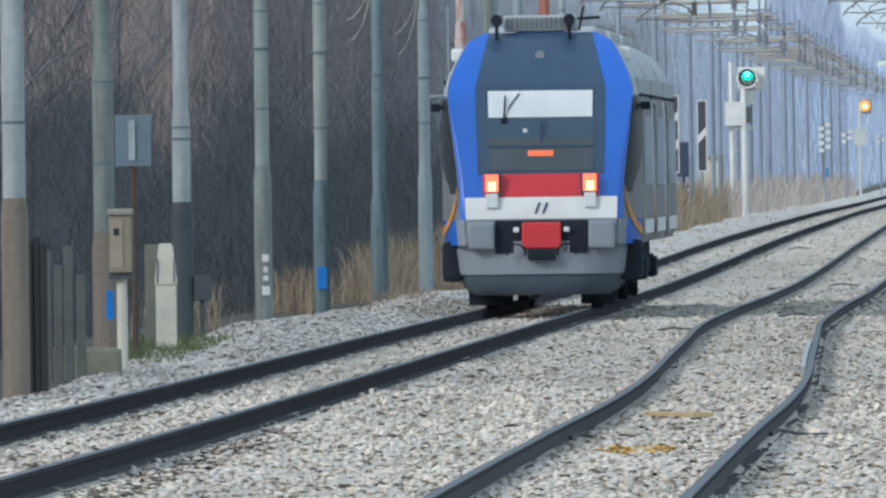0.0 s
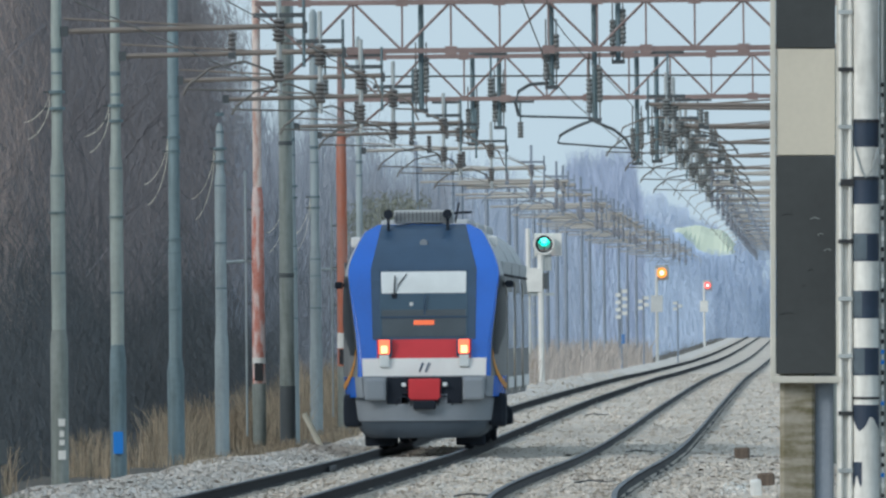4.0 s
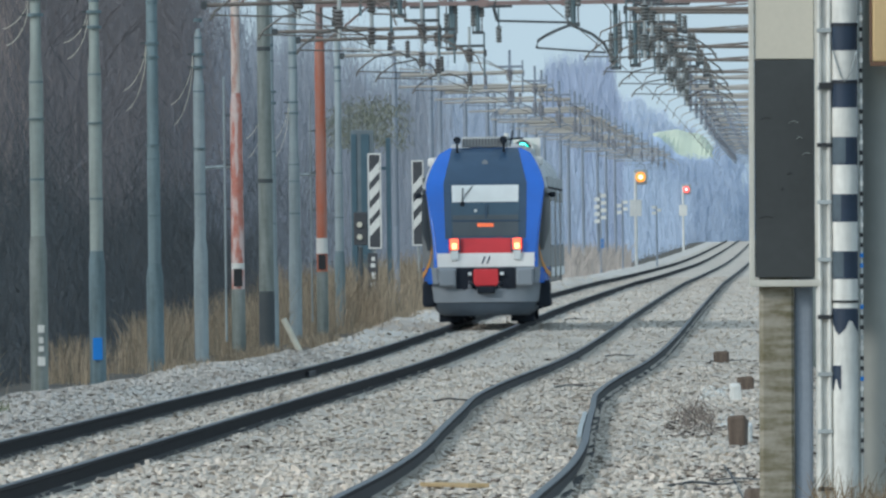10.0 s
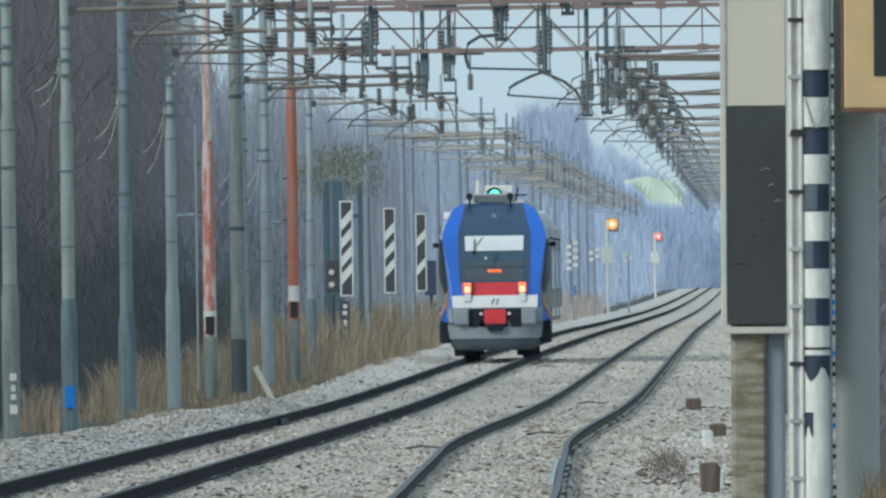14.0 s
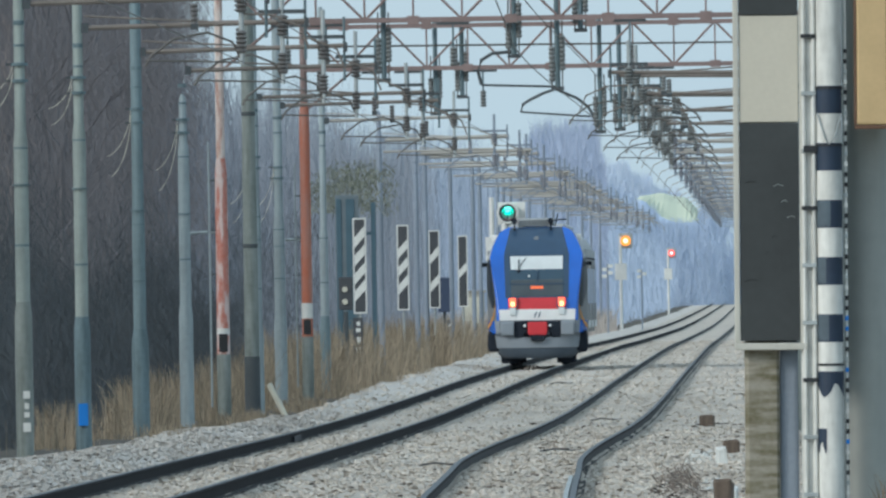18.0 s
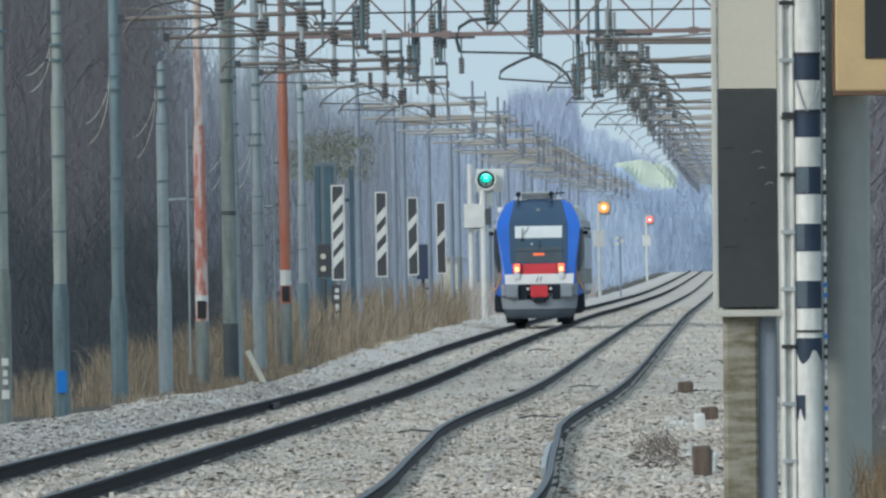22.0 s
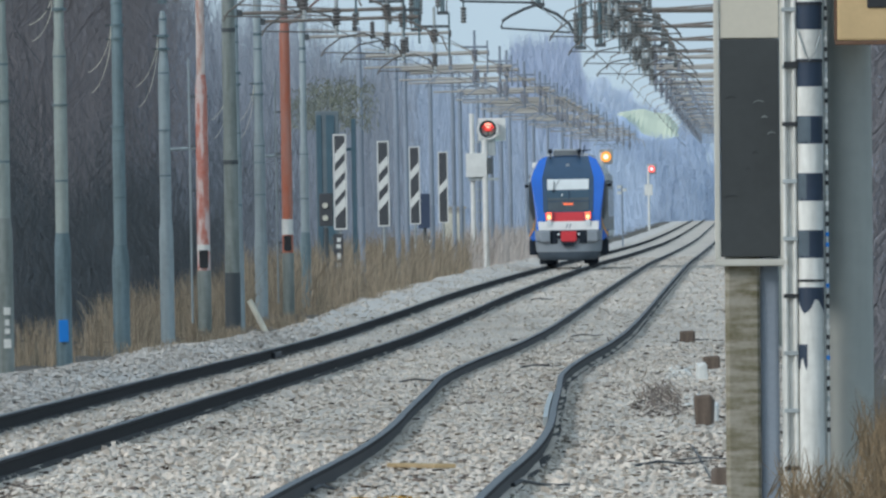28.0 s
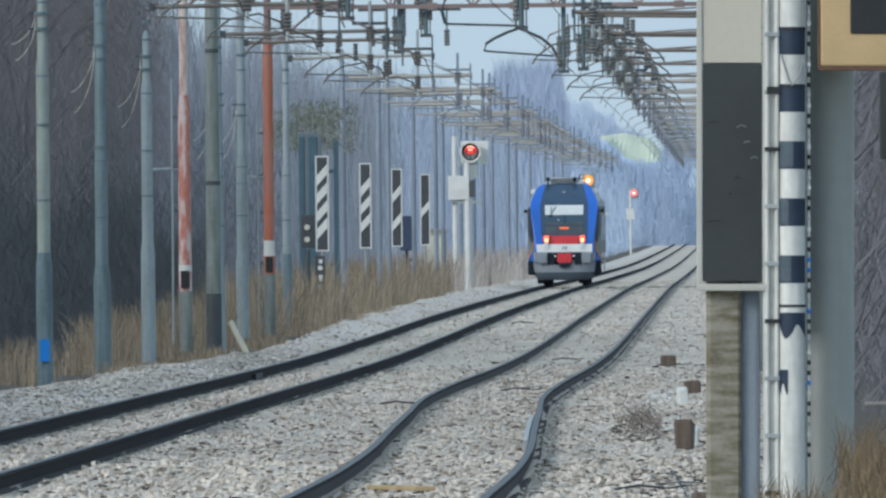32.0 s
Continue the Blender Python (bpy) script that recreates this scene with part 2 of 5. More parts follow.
def tube(bm, pts, radii, seg=8, caps=True):
    """A tube along points; radii is one number or one for each point."""
    pts = [Vector(p) for p in pts]
    if not isinstance(radii, (list, tuple)):
        radii = [radii] * len(pts)
    rings = []
    for i, p in enumerate(pts):
        d = (pts[min(i + 1, len(pts) - 1)] - pts[max(i - 1, 0)]).normalized()
        a = d.cross(Vector((0, 0, 1)) if abs(d.z) < 0.9 else Vector((1, 0, 0))).normalized()
        b = d.cross(a)
        rings.append([bm.verts.new(p + radii[i] * (math.cos(2 * math.pi * k / seg) * a + math.sin(2 * math.pi * k / seg) * b)) for k in range(seg)])
    for r, s in zip(rings, rings[1:]):
        for k in range(seg):
            bm.faces.new((r[k], r[(k + 1) % seg], s[(k + 1) % seg], s[k]))
    if caps and seg > 2:
        bm.faces.new(rings[0][::-1])
        bm.faces.new(rings[-1])
    return bm


def tubed(pts, radii, seg=8):
    return tube(bmesh.new(), pts, radii, seg)


def disc(x, z, r, y0, y1, seg=24):
    """A short cylinder along y."""
    return tube(bmesh.new(), [(x, y0, z), (x, y1, z)], r, seg)


def thing(name, at, label, category, group="", kind=""):
    ob = new(name)
    ob.empty_display_size = 0.2
    ob.matrix_basis = at
    return tagged(ob, label, category, group, kind)


def mesh_np(name, verts, faces, material, label="", category="", kind="stuff"):
    """One object from arrays of places and of equal faces."""
    me = bpy.data.meshes.new(name)
    k = faces.shape[1]
    me.vertices.add(len(verts))
    me.vertices.foreach_set("co", verts.astype(np.float32).ravel())
    me.loops.add(faces.size)
    me.loops.foreach_set("vertex_index", faces.astype(np.int32).ravel())
    me.polygons.add(len(faces))
    me.polygons.foreach_set("loop_start", np.arange(0, faces.size, k, dtype=np.int32))
    me.update(calc_edges=True)
    me.materials.append(material)
    return tagged(new(name, me), label, category, kind=kind)


# ---- ground, ballast and rails ----
verge = curve_of([(0, -.25), (372, -.24), (392, -.18), (404, -.08), (416, -.01), (432, 0), (479, .05), (520, -.01), (568, .0), (655, -.03), (690, -.07), (900, -.05), (1400, -.02), (2000, -.08), (5200, -.15)])


def ease(s):
    s = min(1.0, max(0.0, s))
    return s * s * (3 - 2 * s)


def ground_z(x, y):
    z = rail_z(y) - 0.42
    if x < -8.5:
        z += (verge(y) + 0.38) * ease((-8.5 - x) / 0.5)
    if x < -10.6:
        z -= 0.3 * min(1, (-10.6 - x) / 3)
    if x > 1.0:
        z -= 0.2 * min(1, (x - 1.0) / 3)
    return z


# where the stones of the shoulder give way to soil and grass
edge_x = curve_of([(0, -9.6), (540, -9.6), (600, -9.25), (650, -9.02), (760, -9.02), (860, -9.35), (1000, -9.5), (5200, -9.5)])


def bed_z(x, y):
    """Top of the ballast."""
    z = rail_z(y) - 0.135
    for c in (track_l(y), track_r(y)):
        if abs(x - c) < 0.95:
            return z + 0.012 * noise.noise((x * 1.5, y * 0.12, 3)) - 0.045 * ease((x - c - 0.78) / 0.08)
    z += 0.05 * noise.noise((x * 0.9, y * 0.03, 0)) + 0.035 * noise.noise((x * 2.0, y * 0.11, 7)) - 0.03
    if x < -7.75:
        z += (verge(y) + 0.18) * ease((-7.75 - x) / 1.3) + 0.06 * ease((-8.0 - x) / 0.8) * noise.noise((x * 0.8, y * 0.045, 5))
        return z - 0.22 * ease((edge_x(y) - x) / 0.35)
    edge = max(0.0, min(1.0, (x - 0.1) / 0.6))
    return z - 0.28 * edge


def sheet(name, xs, ys, height, material, label):
    vs = [(x, y, height(x, y)) for y in ys for x in xs]
    n = len(xs)
    fs = [(j * n + i, j * n + i + 1, (j + 1) * n + i + 1, (j + 1) * n + i) for j in range(len(ys) - 1) for i in range(n - 1)]
    return tagged(part_data(name, vs, fs, material), label, name, kind="structure")


long_ys = [-60 + 20 * i for i in range(0, 80)] + [1540 + 60 * i for i in range(0, 62)]
sheet("ground", [-900, -300, -90, -30, -18, -13, -11.5, -10.6, -9.9, -9.6, -9.3, -9, -8.75, -8.5, -6, -3, 0, 1, 2.5, 4, 8, 20, 60, 200, 900], long_ys, ground_z, M_soil, "brown winter soil with dead leaves along the line")
bed_ys = [-40 + 20 * i for i in range(11)] + [182 + 2.5 * i for i in range(330)] + [1010 + 12 * i for i in range(60)] + [1750 + 60 * i for i in range(58)]
bed_xs = [-9.9 + 0.2 * i for i in range(19)] + [-6.15 + 0.05 * i for i in range(9)] + [-5.7 + 0.2 * i for i in range(9)] + [-4.0 + 0.05 * i for i in range(53)] + [-1.3 + 0.2 * i for i in range(11)]
ballast = sheet("ballast", bed_xs, bed_ys, bed_z, M_ballast, "bed of pale grey crushed stone under both tracks")
ballast.data.materials.append(M_shoulder)
for p in ballast.data.polygons:
    p.material_index = 1 if p.center.x < -8.15 + 0.25 * noise.noise((0, p.center.y * 0.06, 9)) else 0


def rail(side, centre, name_label):
    """One rail: foot, web and head swept along the line, the worn running top as a piece of its own."""
    ys = [-40 + 20 * i for i in range(10)] + [165 + 5 * i for i in range(180)] + [1070 + 30 * i for i in range(60)] + [2900 + 100 * i for i in range(23)]
    prof = [(-.075, -.172), (.075, -.172), (.075, -.158), (.012, -.14), (.012, -.045), (.036, -.035), (.036, -.004), (-.036, -.004), (-.036, -.035), (-.012, -.045), (-.012, -.14), (-.075, -.158)]
    vs, fs = [], []
    k = len(prof)
    for y in ys:
        c, z = centre(y) + side * 0.7525, rail_z(y) + (0.028 if side < 0 else 0.008) * (centre is track_l)
        vs += [(c + a, y, z + b) for a, b in prof]
    for j in range(len(ys) - 1):
        fs += [(j * k + i, j * k + (i + 1) % k, (j + 1) * k + (i + 1) % k, (j + 1) * k + i) for i in range(k)]
    body = part_data("rail", vs, fs, M_rail)
    if centre is track_r:
        # both faces of the web are a lighter dull blue-grey
        body.data.materials.append(M_web)
        for i, p in enumerate(body.data.polygons):
            p.material_index = 1 if i % k in (3, 9) else 0
    tagged(body, name_label, "rail", "rails of the two tracks", "structure")
    vs, fs = [], []
    for y in ys:
        c, z = centre(y) + side * 0.7525, rail_z(y) + (0.028 if side < 0 else 0.008) * (centre is track_l)
        vs += [(c - .026, y, z + .001), (c + .026, y, z + .001), (c + .034, y, z - .0035), (c - .034, y, z - .0035)]
    for j in range(len(ys) - 1):
        fs += [(j * 4 + i, j * 4 + (i + 1) % 4, (j + 1) * 4 + (i + 1) % 4, (j + 1) * 4 + i) for i in range(4)]
    part_data("running_top", vs, fs, M_railhead, body, "dull polished running surface")
    for s in (-1, 1):
        vs = []
        for y in ys:
            c, z = centre(y) + side * 0.7525, rail_z(y) + (0.028 if side < 0 else 0.008) * (centre is track_l)
            vs += [(c + s * a, y, z + b) for a, b in ((.079, -.156), (.016, -.138), (.079, -.170))]
        fs = []
        for j in range(len(ys) - 1):
            fs += [(j * 3 + 1, j * 3, j * 3 + 3, j * 3 + 4), (j * 3, j * 3 + 2, j * 3 + 5, j * 3 + 3)]
        part_data("foot", vs, fs, M_railfoot, body, "dark foot of the rail")
    return body


for side in (-1, 1):
    rail(side, track_l, "dark steel rail of the straight track")
    rail(side, track_r, "dark steel rail with a visible kink in the track")


def stones(name, count, y0, y1, seed, label, material=None, grow=1.0, x0=-9.8, x1=0.6, category="ballast stones"):
    """Loose crushed stones on the bed."""
    rs = np.random.RandomState(seed)
    ys = y0 * (y1 / y0) ** rs.rand(count)
    xs = rs.uniform(x0, x1, count)
    keep = []
    zs = np.zeros(count)
    for i in range(count):
        x, y = xs[i], ys[i]
        zs[i] = bed_z(x, y)
        d = min(abs(x - track_l(y) - s) for s in (-.7525, .7525))
        e = min(abs(x - track_r(y) - s) for s in (-.7525, .7525))
        keep.append(min(d, e) > 0.062)
    keep = np.array(keep)
    xs, ys, zs = xs[keep], ys[keep], zs[keep]
    n = len(xs)
    r = rs.uniform(0.012, 0.030, n) * grow * rs.choice([1.0, 1.0, 1.0, 1.55], n) * (1 + 0.35 * (ys > 700))
    cube = np.array([(x, y, z) for z in (-1, 1) for y in (-1, 1) for x in (-1, 1)], float)
    v = cube[None] * (0.55 + 0.75 * rs.rand(n, 8, 3))
    a = rs.uniform(0, 2 * math.pi, n)
    b = rs.uniform(0, 2 * math.pi, n)
    ca, sa, cb, sb = np.cos(a)[:, None], np.sin(a)[:, None], np.cos(b)[:, None], np.sin(b)[:, None]
    x2, y2 = v[..., 0] * ca - v[..., 1] * sa, v[..., 0] * sa + v[..., 1] * ca
    y3, z3 = y2 * cb - v[..., 2] * sb, y2 * sb + v[..., 2] * cb
    vv = np.stack([x2, y3, z3 * 0.42], 2) * r[:, None, None] * 0.8
    vv += np.stack([xs, ys, zs + 0.004], 1)[:, None, :]
    q = np.array(((4, 5, 7, 6), (0, 1, 5, 4), (2, 6, 7, 3), (0, 4, 6, 2), (1, 3, 7, 5)))
    fs = (np.arange(n) * 8)[:, None, None] + q[None]
    return mesh_np(name, vv.reshape(-1, 3), fs.reshape(-1, 4), material or M_stone, label, category)


stones("ballast_stones", 60000, 175, 620, 11, "loose pale grey and buff crushed stones between the rails", x0=-8.2)
stones("shoulder_stones", 15000, 300, 700, 18, "greyer stones heaped on the shoulder of the bed", M_shoulder, 1.15, -9.85, -8.1)
stones("stained_stones", 1500, 230, 640, 13, "scattered rust-brown stained stones in the ballast", M_darkstone, 1.25)
stones("stained_stones", 420, 375, 420, 14, "patch of dark brown oily stones beside the rail", M_darkstone, 0.9, -1.3, -0.7)
stones("whitened_stones", 260, 468, 515, 16, "patch of stones whitened with lime", M_white, 0.9, -1.12, -0.8, "stones")
stones("whitened_stones", 150, 405, 430, 17, "small patch of stones whitened with lime", M_white, 0.9, -0.82, -0.58, "stones")
stones("stained_stones", 260, 296, 330, 15, "patch of dark brown stones beside the rail", M_darkstone, 0.9, -0.9, -0.2)
stones("stained_stones", 900, 214, 292, 20, "dirty brown-grey stones along the outside of the rail", M_darkstone, 0.9, -6.02, -5.62)
stones("fallen_leaves", 260, 258.5, 266, 19, "small heap of orange-yellow fallen leaves between the rails", M_leaf, 1.0, -2.96, -2.44, "leaves")
stones("ballast_stones", 18000, 620, 1700, 12, "loose pale crushed stones farther along the line")


# ---- woods, undergrowth and grass ----
def lobes(x, y, s):
    return 0.5 + 0.28 * np.sin(y * 0.051 * s + x * 0.3) + 0.14 * np.sin(y * 0.127 * s + 1.7 + x * 0.45) + 0.08 * np.sin(y * 0.31 * s + x)


def thicket(name, count, y0, y1, x0, x1, h0, h1, length, width, material, seed, label, lean=0.5, base=-0.6, zpow=0.8, bent=True, patchy=None):
    """A mass of bare twigs and stems between two distances, with an uneven top."""
    rs = np.random.RandomState(seed)
    y = y0 * (y1 / y0) ** rs.rand(count)
    x = rs.uniform(x0, x1, count)
    if patchy is not None:
        g = np.sin(y * 0.062 + x * 0.5) + 0.7 * np.sin(y * 0.147 + 1.0 + x) + 0.5 * np.sin(y * 0.33 + x * 2)
        keep = g + rs.normal(0, 0.35, count) > patchy
        x, y = x[keep], y[keep]
        count = len(x)
    top = h0 + (h1 - h0) * lobes(x, y, 1.0 if y1 < 1200 else 0.45)
    z = base + (top - base) * rs.rand(count) ** zpow
    ln = rs.uniform(*length, count)
    wd = rs.uniform(*width, count)
    d = np.stack([rs.normal(0, lean, count), rs.normal(0, lean, count), np.ones(count)], 1)
    d /= np.linalg.norm(d, axis=1)[:, None]
    s = np.stack([d[:, 2], np.zeros(count), -d[:, 0]], 1)
    ang = rs.uniform(-1.0, 1.0, count)
    s[:, 1] = np.sin(ang)
    s /= np.linalg.norm(s, axis=1)[:, None]
    p = np.stack([x, y, z], 1)
    bow = rs.normal(0, 0.06, (count, 3)) * ln[:, None]
    a, m, b = p - d * ln[:, None] / 2, p + bow, p + d * ln[:, None] / 2
    w = s * wd[:, None]
    v = np.stack([a - w, a + w, m - w * 0.7, m + w * 0.7, b - w * 0.15, b + w * 0.15], 1)
    q = np.array(((0, 1, 3, 2), (2, 3, 5, 4)))
    if not bent:
        v, q = v[:, [0, 1, 4, 5]], np.array(((0, 1, 3, 2),))
    f = (np.arange(count) * v.shape[1])[:, None, None] + q[None]
    return mesh_np(name, v.reshape(-1, 3), f.reshape(-1, 4), material, label, "bare woods")


def tall_grass(name, count, y0, y1, x0, x1, h0, h1, seed, label, material=None, width=(0.0025, 0.006), gap=0.0, droop=0.6):
    """Rooted dry stems that bend over at the tip, in clumps of uneven height."""
    rs = np.random.RandomState(seed)
    y = y0 * (y1 / y0) ** rs.rand(count)
    x = rs.uniform(x0, x1, count)
    g = 0.5 + 0.3 * np.sin(y * 0.075 + x * 1.1 + seed) + 0.2 * np.sin(y * 0.19 + x * 2.3) + 0.16 * np.sin(y * 0.47 + x * 3.1)
    keep = g + rs.normal(0, 0.12, count) > gap
    x, y, g = x[keep], y[keep], np.clip(g[keep], 0, 1)
    n = len(x)
    z = np.array([ground_z(a, b) for a, b in zip(x, y)]) - 0.03
    h = (h0 + (h1 - h0) * g) * rs.uniform(0.25, 1.1, n)
    ang = rs.uniform(0, 2 * math.pi, n)
    off = np.stack([np.cos(ang), np.sin(ang)], 1) * (droop * h * rs.rand(n) ** 1.5)[:, None]
    w = rs.uniform(*width, n)
    turn = rs.uniform(-1.0, 1.0, n)
    sx, sy = np.cos(turn) * w, np.sin(turn) * w
    v = []
    for s, k in ((0, 1.0), (0.55, 0.9), (0.85, 0.8), (1.0, 0.25)):
        cx, cy, cz = x + off[:, 0] * s ** 2, y + off[:, 1] * s ** 2, z + h * (s - 0.1 * s ** 3)
        v += [np.stack([cx - sx * k, cy - sy * k, cz], 1), np.stack([cx + sx * k, cy + sy * k, cz], 1)]
    v = np.stack(v, 1)
    f = (np.arange(n) * 8)[:, None, None] + np.array(((0, 1, 3, 2), (2, 3, 5, 4), (4, 5, 7, 6)))[None]
    return mesh_np(name, v.reshape(-1, 3), f.reshape(-1, 4), material or M_drygrass, label, "grass")


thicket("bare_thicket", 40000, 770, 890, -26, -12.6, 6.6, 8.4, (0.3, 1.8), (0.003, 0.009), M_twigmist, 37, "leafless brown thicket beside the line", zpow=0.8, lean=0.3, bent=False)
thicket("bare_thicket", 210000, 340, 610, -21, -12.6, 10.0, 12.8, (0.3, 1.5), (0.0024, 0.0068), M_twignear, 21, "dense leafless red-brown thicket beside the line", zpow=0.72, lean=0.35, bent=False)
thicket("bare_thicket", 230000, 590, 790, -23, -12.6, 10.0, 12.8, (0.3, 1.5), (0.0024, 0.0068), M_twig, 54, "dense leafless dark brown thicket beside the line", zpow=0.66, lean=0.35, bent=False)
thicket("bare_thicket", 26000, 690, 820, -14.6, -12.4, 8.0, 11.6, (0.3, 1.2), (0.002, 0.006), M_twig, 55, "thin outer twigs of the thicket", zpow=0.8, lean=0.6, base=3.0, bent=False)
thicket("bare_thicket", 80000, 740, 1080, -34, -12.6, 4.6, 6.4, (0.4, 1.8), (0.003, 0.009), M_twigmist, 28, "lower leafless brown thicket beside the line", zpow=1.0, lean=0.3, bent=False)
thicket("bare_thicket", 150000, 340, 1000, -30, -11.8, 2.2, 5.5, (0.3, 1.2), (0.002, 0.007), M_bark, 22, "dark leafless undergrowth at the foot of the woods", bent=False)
# the farther woods take the twig colours that hold the haze
thicket("bare_woods", 130000, 960, 1420, -36, -12.6, 5.9, 8.6, (0.6, 2.8), (0.004, 0.012), M_twigmid, 23, "leafless woods along the line, hazed violet-grey", lean=0.16, zpow=0.95, bent=False)
thicket("bare_woods", 100000, 1380, 2300, -44, -12.6, 6.6, 9.8, (0.8, 3.0), (0.006, 0.018), M_twighaze, 29, "leafless woods along the line, hazed blue-grey", lean=0.15, zpow=0.9, bent=False)
thicket("far_woods", 80000, 2200, 4850, -60, -11, 6.0, 9.5, (1.0, 3.5), (0.012, 0.04), M_twigfar, 24, "far leafless woods with haze in their blue-grey colour", lean=0.15, zpow=0.9, bent=False)
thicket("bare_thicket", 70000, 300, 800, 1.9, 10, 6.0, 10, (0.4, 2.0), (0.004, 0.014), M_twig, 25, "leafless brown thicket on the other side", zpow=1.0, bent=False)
thicket("far_woods", 50000, 1000, 4900, 4.0, 50, 9.0, 13, (1.0, 3.2), (0.012, 0.05), M_twigfar, 26, "far woods on the other side, hazed blue-grey", lean=0.25, bent=False)
thicket("far_woods", 40000, 4700, 4850, -60, 60, 6.0, 9.0, (1.0, 3.5), (0.02, 0.07), M_twigfar, 27, "far tree line closing the view, hazed pale", lean=0.25, bent=False)
# dark twigs added to put deep shade at the foot of the woods
thicket("undergrowth", 60000, 395, 820, -13.2, -11.6, 1.2, 3.6, (0.2, 0.9), (0.002, 0.006), M_bark, 53, "tangled undergrowth added as deep shade before the woods", zpow=1.0, base=-0.2, bent=False)
tall_grass("dry_grass", 4000, 440, 545, -10.9, -9.95, 0.15, 0.8, 36, "thin dry straw-coloured grass along the bank", gap=0.84)
tall_grass("dry_grass", 9000, 540, 680, -10.9, -9.95, 0.15, 1.05, 31, "tall dry straw-coloured grass along the bank", gap=0.6)
tall_grass("dry_grass", 17000, 660, 900, -11.8, -9.95, 0.25, 1.35, 40, "tall dry straw-coloured grass between the masts", gap=0.45)
tall_grass("dry_grass", 26000, 800, 1300, -12.6, -9.5, 0.7, 1.75, 34, "taller dry straw-coloured grass along the bank", width=(0.004, 0.008), gap=0.15)
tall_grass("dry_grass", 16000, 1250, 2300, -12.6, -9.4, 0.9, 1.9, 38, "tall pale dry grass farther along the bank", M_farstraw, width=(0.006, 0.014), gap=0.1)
tall_grass("dry_grass", 9000, 560, 1000, -9.9, -9.1, 0.10, 0.32, 39, "short dry grass at the edge of the stones", gap=0.45)
tall_grass("dry_grass", 5000, 150, 420, 0.95, 3.4, 0.2, 0.55, 32, "dry brown grass by the mast", M_weed, width=(0.0015, 0.0035), droop=0.6)
thicket("grass_tuft", 2600, 397, 426, -10.2, -9.1, 0.02, 0.14, (0.06, 0.18), (0.003, 0.007), M_greengrass, 33, "short green grass round the marker post", lean=0.5, base=-0.16)
for k, (y0, y1, xa, xb, n) in enumerate(((398, 426, -1.30, -1.04, 60), (390, 432, -1.12, -.90, 110), (384, 412, -.96, -.76, 60))):
    thicket("brush_heap", n, y0, y1, xa, xb, 0.0, 0.03 + 0.04 * (k == 1), (0.08, 0.26), (0.003, 0.009), M_brush, 56 + k, "low heap of dead grey-brown brush on the stones", lean=0.9, base=-0.14, zpow=1.4, bent=False)
thicket("evergreen_shrub", 2300, 900, 960, -11.5, -9.7, 5.0, 5.9, (0.06, 0.22), (0.006, 0.018), M_ever, 35, "olive green evergreen shrub above the cabinet", lean=0.8, base=4.3, bent=False)
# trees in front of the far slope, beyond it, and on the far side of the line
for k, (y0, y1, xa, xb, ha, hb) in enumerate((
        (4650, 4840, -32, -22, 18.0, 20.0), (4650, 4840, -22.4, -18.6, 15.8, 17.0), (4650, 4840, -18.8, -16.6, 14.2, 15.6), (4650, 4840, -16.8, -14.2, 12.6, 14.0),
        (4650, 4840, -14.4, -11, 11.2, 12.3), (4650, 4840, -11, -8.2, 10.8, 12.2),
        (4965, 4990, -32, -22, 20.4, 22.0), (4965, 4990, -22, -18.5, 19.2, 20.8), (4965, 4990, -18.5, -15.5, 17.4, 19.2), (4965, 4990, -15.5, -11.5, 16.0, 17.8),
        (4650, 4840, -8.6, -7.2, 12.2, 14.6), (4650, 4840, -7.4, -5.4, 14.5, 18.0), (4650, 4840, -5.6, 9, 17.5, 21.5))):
    thicket("far_woods", 7000, y0, y1, xa, xb, ha, hb, (0.8, 2.6), (0.015, 0.05), M_twigpale if y0 > 4900 else M_twigfar, 41 + k, "trees beyond the far slope, hazed pale" if y0 > 4900 else "far trees about the grass slope, hazed blue-grey", lean=0.25, zpow=0.8, bent=False)
thicket("far_woods", 16000, 2330, 2480, -15.6, -11.1, 11.6, 14.0, (0.8, 2.6), (0.008, 0.03), M_twiggrove, 46, "rounded grove beyond the signals, hazed blue-violet", lean=0.2, zpow=0.8, bent=False)
thicket("far_woods", 6000, 2300, 2400, -11.3, -10.5, 7.4, 11.0, (0.8, 2.6), (0.008, 0.03), M_twiggrove, 47, "lower edge of the hazed blue-violet grove", lean=0.2, zpow=0.8, bent=False)
thicket("far_woods", 14000, 2500, 3300, 0.9, 2.6, 5.0, 8.5, (0.8, 2.6), (0.012, 0.04), M_twighaze, 52, "leafless trees close beyond the far masts, hazed grey", lean=0.2, zpow=0.9, bent=False)
thicket("dry_grass", 6500, 165, 182, 0.52, 1.25, 0.75, 1.25, (0.10, 0.35), (0.0012, 0.0035), M_weed, 48, "tall brown weeds at the foot of the mast", lean=0.4, base=0.1, zpow=1.5, bent=False)
thicket("dry_grass", 1300, 168, 181, 0.14, 0.55, 0.55, 0.92, (0.1, 0.35), (0.002, 0.005), M_weed, 49, "thin brown weeds before the posts", lean=0.5, base=0.2, zpow=1.7, bent=False)
thicket("dry_grass", 5000, 160, 182, 0.15, 1.3, 0.1, 0.4, (0.10, 0.35), (0.0015, 0.004), M_weed, 51, "matted brown weeds on the ground by the posts", lean=0.4, base=-0.45, bent=False)


